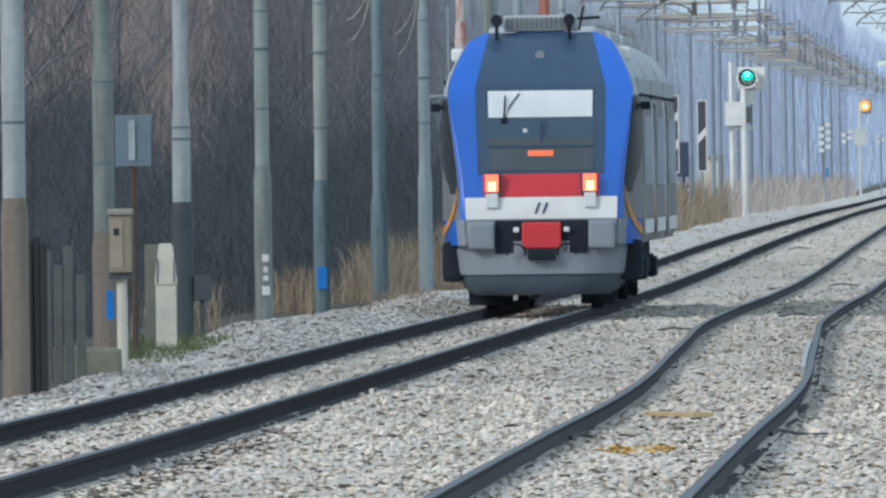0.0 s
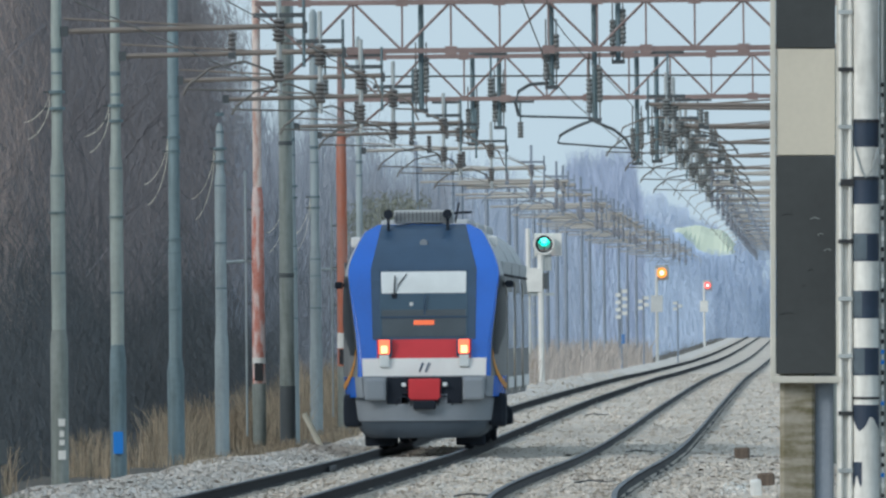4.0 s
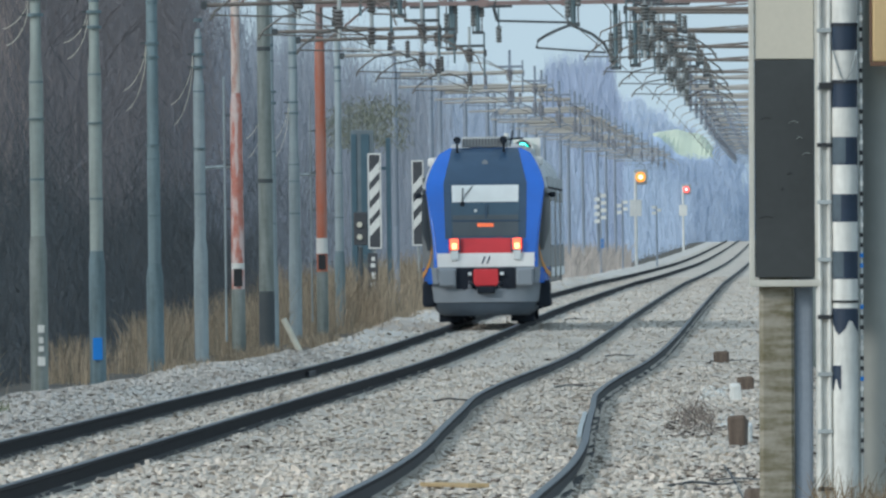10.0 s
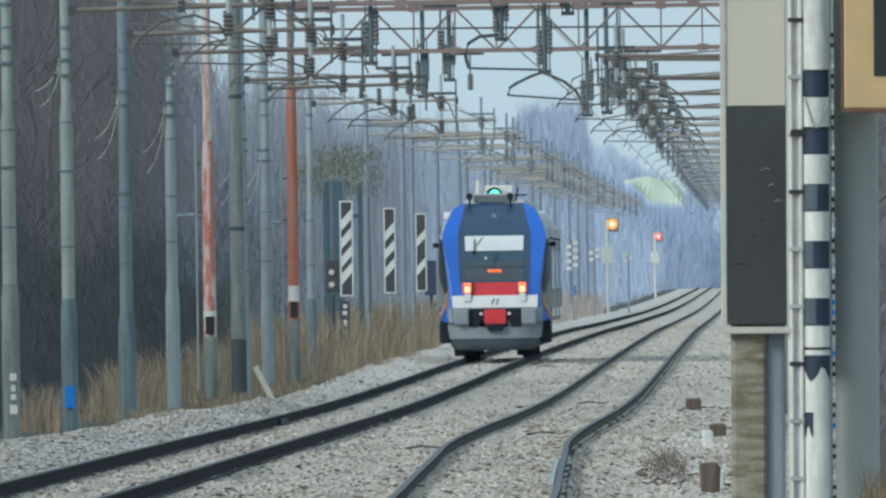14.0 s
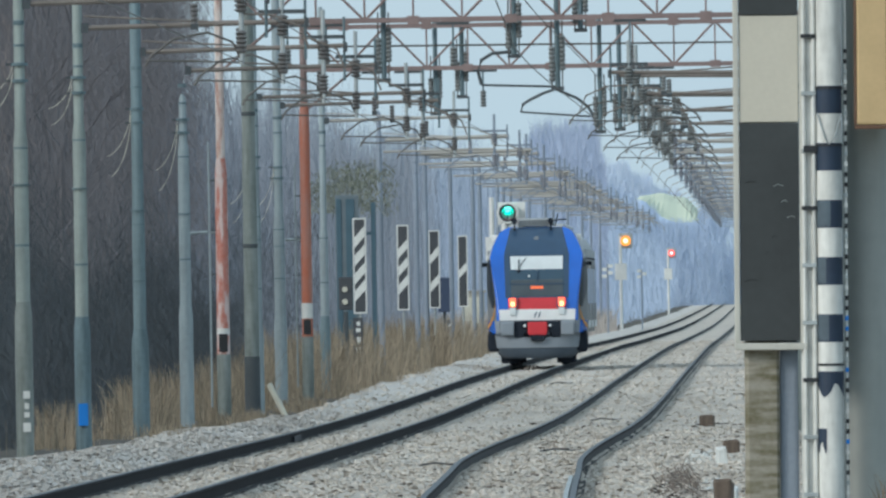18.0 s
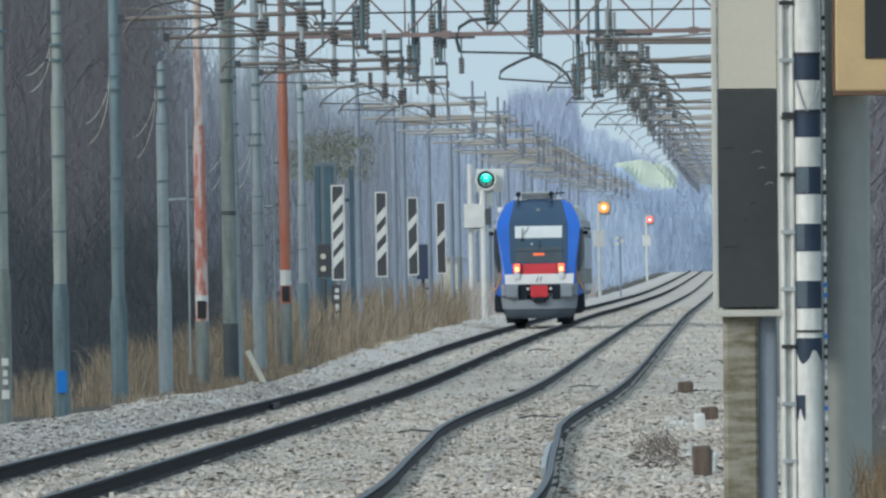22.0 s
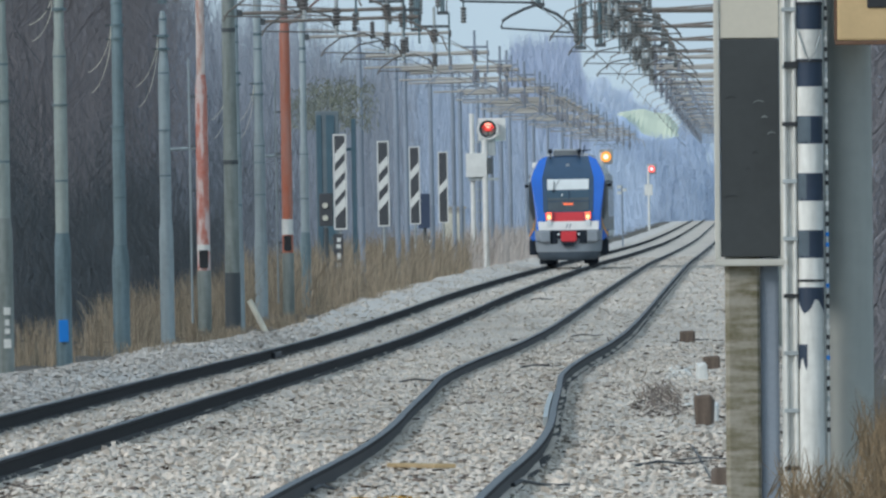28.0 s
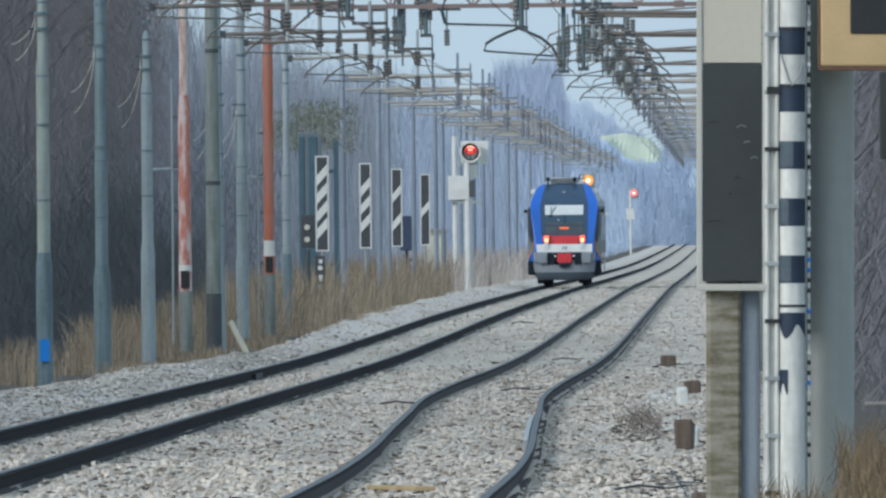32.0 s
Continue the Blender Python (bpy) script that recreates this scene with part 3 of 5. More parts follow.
# ---- overhead line ----
M_insgrey = mat("weathered_insulator", (0.19, 0.20, 0.195), 0.5, vary=0.3)
def steel_mast(m_low, m_up, height, arm_end, arm_z=6.05, low_h=2.0, mid_h=2.3, m_arm=None, m_ins=None, m_dark=None, away=False, radii=(.137, .115, .095)):
    """A stepped tubular mast with a horizontal arm that holds the wires over its track. Local x points to the track."""
    ob = thing("catenary_mast", Matrix(), "grey stepped tubular steel catenary mast with a wire bracket", "catenary mast", "masts along the line")
    zm = low_h + mid_h
    part("lower_tube", tubed([(0, 0, -1.4), (0, 0, low_h), (0, 0, low_h + .2)], [radii[0], radii[0] - .002, radii[1] + .001], 16), m_low, ob, "weathered lower section", True)
    part("middle_tube", tubed([(0, 0, low_h + .2), (0, 0, zm), (0, 0, zm + .2)], [radii[1], radii[1] - .001, radii[2] + .001], 16), m_up, ob, "", True)
    part("upper_tube", tubed([(0, 0, zm + .2), (0, 0, height), (0, 0, height + .1)], [radii[2], radii[2] - .009, .03], 16), m_up, ob, "", True)
    for z, r, h in ((low_h + .95, radii[1] + .002, .014), (zm - .06, radii[1] + .002, .012), (arm_z - .25, radii[2] + .004, .03), (arm_z - .55, radii[2] + .004, .015))[2 if m_dark else 0:]:
        part("band", tubed([(0, 0, z - h), (0, 0, z + h)], [r, r], 16), m_dark or M_mastteal, ob, "", True)
    if arm_end:
        s = 1 if arm_end > 0 else -1
        w = arm_end - s * 0.35
        tube_m, dark, ins = m_arm or M_arm, m_dark or M_mastdark, m_ins or M_ceramic
        part("arm", tubed([(s * .1, 0, arm_z), (arm_end, 0, arm_z + .05)], .052 if m_dark else .036, 8), tube_m, ob, "weathered horizontal tube")
        part("strut", tubed([(s * .1, 0, arm_z + .17), (arm_end * .62, 0, arm_z + .055)], .017, 6), tube_m, ob)
        if m_dark:
            part("second_tube", tubed([(s * .1, 0, arm_z - .30), (w, 0, arm_z - .27)], .034, 6), tube_m, ob, "second horizontal tube")
        part("bracket", boxed(min(s * .06, s * .16), max(s * .06, s * .16), -.05, .05, arm_z - .07, arm_z + .07), dark, ob)
        part("drop_post", tubed([(w, 0, arm_z + .62), (w, 0, arm_z - .85)], .034, 8), m_dark or M_galv, ob)
        part("post_bar", boxed(w - .34, w + .34, -.03, .03, arm_z + .16, arm_z + .22), dark, ob, "short dark cross bar")
        for k, (dx, z, r) in enumerate(((0, arm_z + .14, .10), (0, arm_z - .40, .085), (-s * .62, arm_z - .03, .06))):
            bm = tubed([(w + dx, 0, z - .03 * i) for i in range(11)], [r * .55 if i % 2 == 0 else r for i in range(11)], 10)
            part("insulator", bm, ins, ob, "dark ribbed insulator")
        q = -s if away else s
        part("end_post", tubed([(arm_end - s * .02, 0, arm_z - .5), (arm_end - s * .02, 0, arm_z + (.35 if m_dark else .5))], .024, 6), m_dark or M_mastteal, ob)
        pts = [(w, 0, arm_z - .80), (w - q * .12, 0, arm_z - .55), (w - q * .45, 0, arm_z - .42), (w - q * .9, 0, arm_z - .50), (w - q * 1.2, 0, arm_z - .72), (w - q * 1.28, 0, arm_z - .86)]
        part("steady_arm", tubed(pts, .019, 6), m_dark or M_wire, ob, "curved registration arm")
        part("stay", tubed([(w, 0, arm_z - .82), (w - q * 1.28, 0, arm_z - .78)], .015, 6), m_dark or M_wire, ob)
        pts = [(w + q * .9, 0, arm_z - .66), (w + q * .78, 0, arm_z - .36), (w + q * .4, 0, arm_z - .20), (w, 0, arm_z - .18)]
        part("steady_arm", tubed(pts, .017, 6), tube_m, ob, "second curved arm")
        part("messenger_clamp", boxed(w - s * .62 - .05, w - s * .62 + .05, -.05, .05, arm_z - .38, arm_z - .30), dark, ob)
        part("clamp", boxed(arm_end - .03, arm_end + .03, -.04, .04, arm_z - .05, arm_z + .10), dark, ob)
    return ob


def hanging_cables(mast, side, z_top, drop):
    """Two thin feeder cables that leave the mast steeply and bow outwards, and the collars that hold them."""
    for k in range(2):
        d, w = drop * (1 + .28 * k), .30 + .10 * drop - .05 * k
        pts = [(side * (.09 + w * u ** 1.6), -.05 * k, z_top - .11 * k - d * (1 - (1 - u) ** 1.5)) for u in (0, .15, .3, .45, .6, .75, .9, 1)]
        part("cable", tubed(pts, .0065, 6), M_cream, mast, "pale hanging feeder cable")
        part("collar", tubed([(0, 0, z_top - .22 * k - .02), (0, 0, z_top - .22 * k + .02)], .112, 16), M_mastteal, mast, "dark clamp", True)
        part("lug", boxed(side * .14 - .04, side * .14 + .04, -.03, .03, z_top - .22 * k - .015, z_top - .22 * k + .015), M_mastdark, mast)
    part("collar", tubed([(0, 0, z_top - 1.61), (0, 0, z_top - 1.59)], .122, 16), M_mastteal, mast, "thin clamp", True)


MAST_X = -9.85
# distance, paint of the foot and of the shaft, height, arm, height of the foot and of the next step, top and drop of the cables
left_masts = [
    (359, M_footrust, M_galv, 9.0, 0, 1.55, 2.3, 0, 0),
    (394.7, M_footrust, M_mastgreen, 9.0, 0, 1.15, 1.9, 0, 0),
    (432, M_mastdark, M_galv, 9.0, 0, 1.45, 1.15, 0, 0),
    (479, M_mastgreen, M_sage, 9.0, 3.3, 1.9, 2.3, 5.25, .40),
    (520, M_mastteal, M_sage, 9.0, 3.3, 1.7, 2.8, 5.34, .44),
    (568, M_mastteal, M_tealup, 9.0, 3.3, 1.5, 1.9, 5.16, .74),
    (613, M_mastpale, M_mastpale, 5.55, 3.3, 1.9, 2.75, 5.22, .85),
    (699, M_mastpale, M_mastpale, 9.0, 3.3, 1.4, 2.4, 4.9, .9),
    (732, M_mastpale, M_mastpale, 8.5, 3.3, 1.6, 2.0, 4.8, .8),
    (806, M_tealup, M_mastpale, 8.5, 3.3, 1.5, 2.0, 0, 0)]
girths = {359: (.137, .115, .095), 394.7: (.137, .115, .095), 432: (.13, .11, .09), 568: (.135, .10, .09), 613: (.12, .096, .07), 732: (.13, .112, .09)}
for y, low, up, h, arm, low_h, mid_h, ct, cd in left_masts:
    mast = steel_mast(low, up, h, arm, low_h=low_h, mid_h=mid_h, radii=girths.get(y, (.118, .094, .072)), m_arm=M_arm if y < 740 else M_beampale)
    if ct:
        hanging_cables(mast, -1, ct, cd)
    mast.matrix_basis = pose(MAST_X, y, rail_z(y) - .02)
    if low is M_footrust:
        tagged(mast, "grey tubular mast with a rusty brown foot" if y < 380 else "green-grey mast with rusty foot in a concrete block")
# far masts are built in the haze-lightened materials
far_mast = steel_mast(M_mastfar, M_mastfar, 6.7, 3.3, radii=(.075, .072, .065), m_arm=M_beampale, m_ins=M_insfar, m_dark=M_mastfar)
tagged(far_mast, "far catenary mast with a wire bracket, hazed pale grey")
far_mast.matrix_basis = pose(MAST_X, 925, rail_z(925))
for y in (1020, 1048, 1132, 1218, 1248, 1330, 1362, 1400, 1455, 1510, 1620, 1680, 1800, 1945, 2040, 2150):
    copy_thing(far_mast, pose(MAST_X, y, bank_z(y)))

# the masts of the other track stand behind the sign; their arms reach over the track
right_mast = steel_mast(M_mastgreen, M_galv, 8.0, -3.3, m_ins=M_insgrey)
right_mast.matrix_basis = pose(0.55, 648, rail_z(648))
for i in (2, 4, 6, 8):
    y = 648 + 36 * i
    copy_thing(right_mast, pose(0.55, y, rail_z(y)))
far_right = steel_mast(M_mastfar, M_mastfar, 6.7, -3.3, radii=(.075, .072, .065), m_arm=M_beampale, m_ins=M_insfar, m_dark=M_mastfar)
near_away = steel_mast(M_mastgreen, M_galv, 8.0, -3.3, arm_z=6.2, m_ins=M_insgrey, away=True)
near_away.matrix_basis = pose(0.55, 684, rail_z(684))
for y in (756, 828, 900):
    copy_thing(near_away, pose(0.55, y, rail_z(y)))
tagged(far_right, "far catenary mast with a wire bracket, hazed pale grey")
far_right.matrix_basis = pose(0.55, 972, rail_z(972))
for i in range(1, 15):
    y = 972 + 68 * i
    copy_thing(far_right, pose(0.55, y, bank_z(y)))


def number_plate(y, z, x=MAST_X, w=.07):
    ob = part("mast_plate", boxed(-w, w, -.012, .012, -.16, .16, .006), M_blue)
    ob.matrix_basis = pose(x, y - .15, z)
    return tagged(ob, "small blue enamel plate fixed on the mast", "plate")


number_plate(520, .45)
number_plate(394.5, .55, MAST_X + .06, .04)


for i, (a, b, w) in enumerate(((.36, .48, .05), (.55, .62, .035), (.66, .74, .03), (.80, .90, .045))):
    mk = part("paint_mark", boxed(-w, w, -.004, .004, a, b), M_white)
    mk.matrix_basis = pose(MAST_X + .03, 479 - .139, rail_z(479))
    tagged(mk, "white painted bar of unreadable writing on a mast", "marking", "painted bars on the mast")


def gantry(y, leg_low, white_from, white_to, label, double):
    """A lattice beam over both tracks on two tubular legs."""
    ob = thing("portal_gantry", pose(0, y, rail_z(y)), label, "gantry", "gantries over the line")
    x0, x1, zb, zt = MAST_X, 0.75, (6.99 if double else 7.15), (7.9 if double else 8.03)
    for x in (x0, x1):
        zs_ = 6.0 if double else 4.4
        leg = part("leg", tubed([(x, 0, -.4), (x, 0, zs_), (x, 0, zs_ + .3)], [.122, .108, .082], 16), (M_rustmix if double is False else M_rust) if x == x0 else M_galv, ob, "red lead painted leg" if x == x0 else "grey leg", True)
        part("upper_leg", tubed([(x, 0, zs_ + .3), (x, 0, 8.1)], [.08, .072], 16), (M_creammix if double is False else M_beam) if x == x0 else M_galv, leg, "flaking cream upper tube" if double is False and x == x0 else "", True)
        if x == x0:
            part("white_band", tubed([(x, 0, white_from), (x, 0, white_to)], [.1235, .1225], 14), M_white, leg, "peeling white paint", True)
            part("grey_foot", tubed([(x, 0, -.4), (x, 0, leg_low)], [.127, .126], 14), M_mastgreen, leg, "grey lower section", True)
            part("dark_plate", boxed(x - .08, x + .08, -.15, -.125, leg_low + .05, leg_low + .37), M_black, leg, "dark square plate")
    for yy in (-.22, .22):
        for z in (zb, zt):
            part("chord", boxed(x0, x1, yy - .035, yy + .035, z - .045, z + .045), M_beam, ob)
        n = 12
        for i in range(1, n):
            if yy < 0:
                part("gusset", boxed(x0 + (x1 - x0) * i / n - .11, x0 + (x1 - x0) * i / n + .11, yy - .05, yy - .037, (zb if i % 2 == 0 else zt) - .075, (zb if i % 2 == 0 else zt) + .075), M_beam, ob, "rusty gusset plate")
        for i in range(n):
            xa, xb = x0 + (x1 - x0) * i / n, x0 + (x1 - x0) * (i + 1) / n
            part("diagonal", tubed([(xa, yy, zb if i % 2 else zt), (xb, yy, zt if i % 2 else zb)], .024, 5), M_beam, ob)
            if i:
                part("upright", tubed([(xa, yy, zb), (xa, yy, zt)], .018, 5), M_beam, ob)
    posts = ((-6.86, 6.05), (-4.5, 6.45), (-3.72, 5.85), (-3.29, 6.9)) if not double else ((-7.02, 6.0), (-6.45, 6.35), (-3.5, 5.55), (-3.08, 5.6))
    for x, z in posts:
        part("drop_post", tubed([(x, 0, zt + .1), (x, 0, z)], .05, 8), M_mastteal, ob)
        part("post_foot", boxed(x - .12, x + .12, -.05, .05, z - .02, z + .05), M_mastdark, ob)
        for dx in (-.10, .09):
            zz = z + .78 + (.2 if dx > 0 else 0)
            bm = tubed([(x + dx, 0, zz - .04 * i) for i in range(17)], [.04 if i % 2 == 0 else .065 for i in range(17)], 10)
            part("insulator", bm, M_insgrey, ob, "grey ribbed insulator")
            part("hanger", tubed([(x + dx, 0, z + 1.25), (x + dx, 0, z)], .014, 5), M_wire, ob)
    c = [(-5.20, 6.02), (-5.16, 6.18), (-5.0, 6.28), (-4.7, 6.42), (-4.45, 6.5), (-4.0, 6.3), (-3.75, 6.1), (-3.62, 5.85), (-3.52, 5.6)] if double else [(-5.10, 5.95), (-5.16, 6.2), (-5.1, 6.4), (-4.9, 6.52), (-4.5, 6.55)]
    part("steady_arm", tubed([(x, .1, z) for x, z in c], .032, 8), M_mastdark, ob, "curved registration arm")
    part("stay", tubed([(c[0][0], .1, c[0][1]), (-3.72, .1, 5.9)], .024, 6), M_mastdark, ob)
    for x in ((-8.3, -7.6, -6.0, -2.2) if double else (-8.6, -7.9, -5.6, -2.4)):
        part("hanger", tubed([(x, -.2, zb), (x, -.2, zb - .55)], .022, 6), M_mastteal, ob)
        bm = tubed([(x, -.2, zb - .5 - .035 * i) for i in range(11)], [.045 if i % 2 == 0 else .075 for i in range(11)], 10)
        part("insulator", bm, M_insgrey, ob, "grey ribbed insulator")
        part("saddle", boxed(x - .3, x + .3, -.24, -.16, zb - .10, zb - .05), M_mastdark, ob)
    for x in (x0, x1):
        k = 1 if x == x0 else -1
        part("knee_brace", tubed([(x, 0, zb - .9), (x + k * 1.1, 0, zb)], .03, 6), M_beam, ob)
    part("side_bracket", tubed([(x0 - .62, 0, 3.35), (x0, 0, 3.38)], .035, 6), M_mastpale, ob, "pale side bracket on the leg")
    part("conduit", tubed([(x0 - .22, -.02, .2), (x0 - .22, -.02, 5.0)], .022, 6), M_mastpale, ob, "thin pale conduit beside the leg")
    for z in (1.5, 2.6, 3.4, 4.3):
        part("leg_clamp", boxed(x0 - .25, x0 + .13, -.03, .03, z - .02, z + .02), M_mastdark, ob)
    for z in (() if double else (6.7,)):
        part("cross_wire", tubed([(x0, .15, z), (x1, .15, z - .05)], .02, 6), M_wire, ob, "cross span wire")
    return ob


gantry(655, 1.15, 1.5, 1.62, "lattice gantry over both tracks on a red and white leg", False)
gantry(775, 1.28, 1.67, 2.0, "rusty lattice gantry over both tracks on a red leg", True)

# a stout concrete mast and its stay beside the red and white leg
wide = thing("concrete_mast", pose(-9.75, 684, rail_z(684)), "stout grey concrete mast standing in the dry grass", "mast")
part("shaft", tubed([(0, 0, -.4), (0, 0, 8.8)], [.145, .115], 16), M_mastgreen, wide, "", True)
part("dark_foot", tubed([(0, 0, -.4), (0, 0, 1.05)], [.152, .147], 16), M_mastdark, wide, "dark weathered foot", True)
for z in (3.1, 5.6):
    part("band", tubed([(0, 0, z), (0, 0, z + .08)], [.142 if z < 4 else .130] * 2, 16), M_mastdark, wide)
stay = part("stay_post", tubed([(.66, 0, -.35), (.22, 0, .55)], .055, 8), M_cream)
stay.matrix_basis = pose(-9.55, 676, rail_z(676))
tagged(stay, "short white slanting stay post at the mast's foot", "post")

peg = part("marker_peg", tubed([(.06, 0, -.3), (-.05, 0, .32)], .04, 8), M_cream)
peg.matrix_basis = pose(-9.98, 668, rail_z(668) - .02)
tagged(peg, "small pale peg leaning in the dry grass", "peg")

for c in (track_l, track_r):
    for z in (5.15, 5.95):
        pts = [(c(y), y, rail_z(y) + z) for y in range(120, 1800, 20)]
        w = part("overhead_wire", tubed(pts, .008, 5), M_wire)
        tagged(w, "thin dark overhead wire above the track", "wire", "overhead wires")


# ---- signals and boards along the line ----
def striped_board(y, stripes, x=-10.0):
    ob = thing("distance_board", pose(x, y, rail_z(y)), "tall narrow dark board with %s white slanting stripe%s" % (("one", "two", "three", "four")[stripes - 1], "s" if stripes > 1 else ""), "sign", "distance boards")
    z0, z1, w = 1.65, 4.00, .165
    part("post", tubed([(0, .06, -.4), (0, .06, 4.0)], .035, 8), M_galv, ob)
    part("panel", boxed(-w, w, -.02, .02, z0, z1, .006), M_hazeblack, ob, "black face paled by painted haze")
    for x0, x1, a, b in ((-w, -w + .035, z0, z1), (w - .035, w, z0, z1), (-w + .035, w - .035, z0, z0 + .035), (-w + .035, w - .035, z1 - .035, z1)):
        part("border", boxed(x0, x1, -.026, -.021, a, b), M_white, ob)
    for i in range(stripes):
        zc = z1 - (z1 - z0) * ((.49,), (.32, .68), (.28, .49, .70), (.20, .39, .58, .76))[stripes - 1][i]
        bm = bmesh.new()
        h, s = .13, .14
        vs = [bm.verts.new((xx, yy, zc + s * math.copysign(1, xx) + dz)) for yy in (-.025, -.0205) for xx, dz in ((-w + .04, -h), (w - .04, -h), (w - .04, h), (-w + .04, h))]
        for f in ((0, 1, 2, 3), (7, 6, 5, 4), (0, 4, 5, 1), (1, 5, 6, 2), (2, 6, 7, 3), (3, 7, 4, 0)):
            bm.faces.new([vs[j] for j in f])
        part("stripe", bm, M_white, ob)
    return ob


for y, s in ((890, 4), (996, 3), (1090, 2), (1192, 1)):
    striped_board(y, s)

second = thing("kilometre_plate", pose(-9.97, 1140, rail_z(1140)), "small plate with white bars in the grass", "sign")
part("panel", boxed(-.11, .11, -.02, .02, .45, 1.25, .01), M_hazeblack, second)
for a, b in ((.52, .66), (.76, .90), (1.0, 1.14)):
    part("bar", boxed(-.07, .07, -.026, -.021, a, b), M_white, second, "white bar of unreadable writing")
part("post", tubed([(0, .05, -.4), (0, .05, 1.2)], .03, 8), M_galv, second)

relay = thing("relay_cabinet", pose(-10.25, 1262, rail_z(1262)), "pale beige weathered relay cabinet in the dry grass", "cabinet")
part("body", boxed(-.4, .4, -.3, .3, -.3, 2.1, .03), mat("pale_beige_paint", (0.46, 0.43, 0.36), 0.7, vary=0.3, scale=2.0), relay)
part("roof", boxed(-.46, .46, -.36, .36, 2.1, 2.2, .03), M_concrete, relay, "grey flat roof")
for s in (-1, 1):
    part("door", boxed(s * .19 - .17, s * .19 + .17, -.322, -.302, .3, 1.95, .01), M_cream, relay, "cream door")

plate = thing("kilometre_plate", pose(-10.0, 884, rail_z(884)), "small dark plate with white bars below the striped board", "sign")
part("panel", boxed(-.12, .12, -.02, .02, .55, 1.55, .01), M_hazeblack, plate)
for i, (a, b) in enumerate(((.68, .84), (.92, 1.08), (1.2, 1.3), (1.36, 1.46))):
    part("bar", boxed(-.05 + .02 * (i % 2), .06, -.026, -.021, a, b), M_white, plate, "white bar of unreadable writing")
part("post", tubed([(0, .05, -.4), (0, .05, 1.5)], .03, 8), M_galv, plate)

cab = thing("equipment_cabinet", pose(-10.42, 900, rail_z(900)), "tall dark blue-green equipment cabinet among the trees", "cabinet")
part("body", boxed(-.28, .30, -.3, .3, -.4, 4.6, .02), mat("dark_teal_paint", (0.15, 0.185, 0.205), .6, vary=.3), cab)
M_tealdoor = mat("teal_door", (0.07, 0.125, 0.16), .55, vary=.25)
part("side_post", boxed(.60, .72, -.06, .06, -.4, 4.4, .02), M_tealdoor, cab, "narrow dark teal side post")
part("cross_tie", boxed(.28, .62, -.03, .03, 3.6, 3.68), M_tealdoor, cab)
for a, b in ((-.26, -.13), (-.02, .19)):
    part("door", boxed(a, b, -.325, -.302, .2, 4.5, .01), M_tealdoor, cab)
dw = thing("dwarf_signal", pose(-10.24, 880, rail_z(880)), "black dwarf signal with pale lenses on a short post", "signal")
part("post", tubed([(0, 0, -.4), (0, 0, 1.7)], .05, 8), M_mastdark, dw)
part("head", boxed(-.17, .17, -.12, .12, 1.75, 2.55, .03), M_hazeblack, dw)
for z in (1.95, 2.25):
    part("lens", disc(-.02, z, .07, -.16, -.122, 14), M_cream, dw)
box2 = part("relay_box", boxed(-.2, .2, -.2, .2, 1.5, 2.6, .02), mat("navy_box", (0.05, 0.07, 0.12), .6, vary=.2))
box2.matrix_basis = pose(-10.25, 1150, rail_z(1150))
part("leg", tubed([(0, 0, -.6), (0, 0, 1.5)], .05, 8), M_mastdark, box2)
tagged(box2, "dark blue relay box on a leg by the boards", "box")

# the main signal: one lamp behind a swinging spectacle with a green and a red glass
SIG_Y = 1306
sig = thing("main_signal", pose(-9.3, SIG_Y, rail_z(SIG_Y)), "railway signal with round black head on a pale post", "signal")
part("post", tubed([(-.13, 0, -.4), (-.13, 0, 4.6)], .11, 10), M_white, sig, "pale painted post")
part("ladder_rail", tubed([(-.58, .1, -.4), (-.58, .1, 5.55)], .09, 8), M_white, sig)
for i in range(11):
    part("rung", tubed([(-.62, .1, .3 + .42 * i), (-.12, .05, .3 + .42 * i)], .018, 5), M_galv, sig)
part("platform", boxed(-.75, .35, -.05, .5, 3.12, 3.22), M_galv, sig)
part("relay_case", boxed(-.82, -.06, -.12, .1, 3.25, 4.12, .02), M_white, sig, "pale relay case")
part("lower_lamp", boxed(-.04, .14, -.16, .1, 3.35, 3.95, .03), M_mastdark, sig, "small dark lower lamp")
part("backplate", boxed(-.36, .64, .16, .2, 4.55, 5.37, .02), M_white, sig, "pale square backplate")
head_z = 4.97
bm = bmesh.new()
ring = []
for r, y in ((.36, .1), (.36, -.06), (.335, -.08), (.26, -.05), (.235, -.05), (.235, .02)):
    ring.append([bm.verts.new((r * math.cos(2 * math.pi * k / 28), y, head_z + r * math.sin(2 * math.pi * k / 28))) for k in range(28)])
for a, b in zip(ring, ring[1:]):
    for k in range(28):
        bm.faces.new((a[k], a[(k + 1) % 28], b[(k + 1) % 28], b[k]))
part("head", bm, M_black, sig, "round black target with a lens opening", True)
part("rim", tube(bmesh.new(), [(.355 * math.cos(2 * math.pi * k / 28), -.085, head_z + .355 * math.sin(2 * math.pi * k / 28)) for k in range(29)], .05, 6), M_white, sig, "white rim")
part("motor_case", boxed(-.26, .26, -.02, .0, head_z - .95, head_z - .33, .01), M_galv, sig, "grey case under the target")
part("hood", tube(bmesh.new(), [(.14 * math.cos(math.pi * k / 12), -.2, head_z + .14 * math.sin(math.pi * k / 12)) for k in range(13)], .02, 5), M_black, sig)
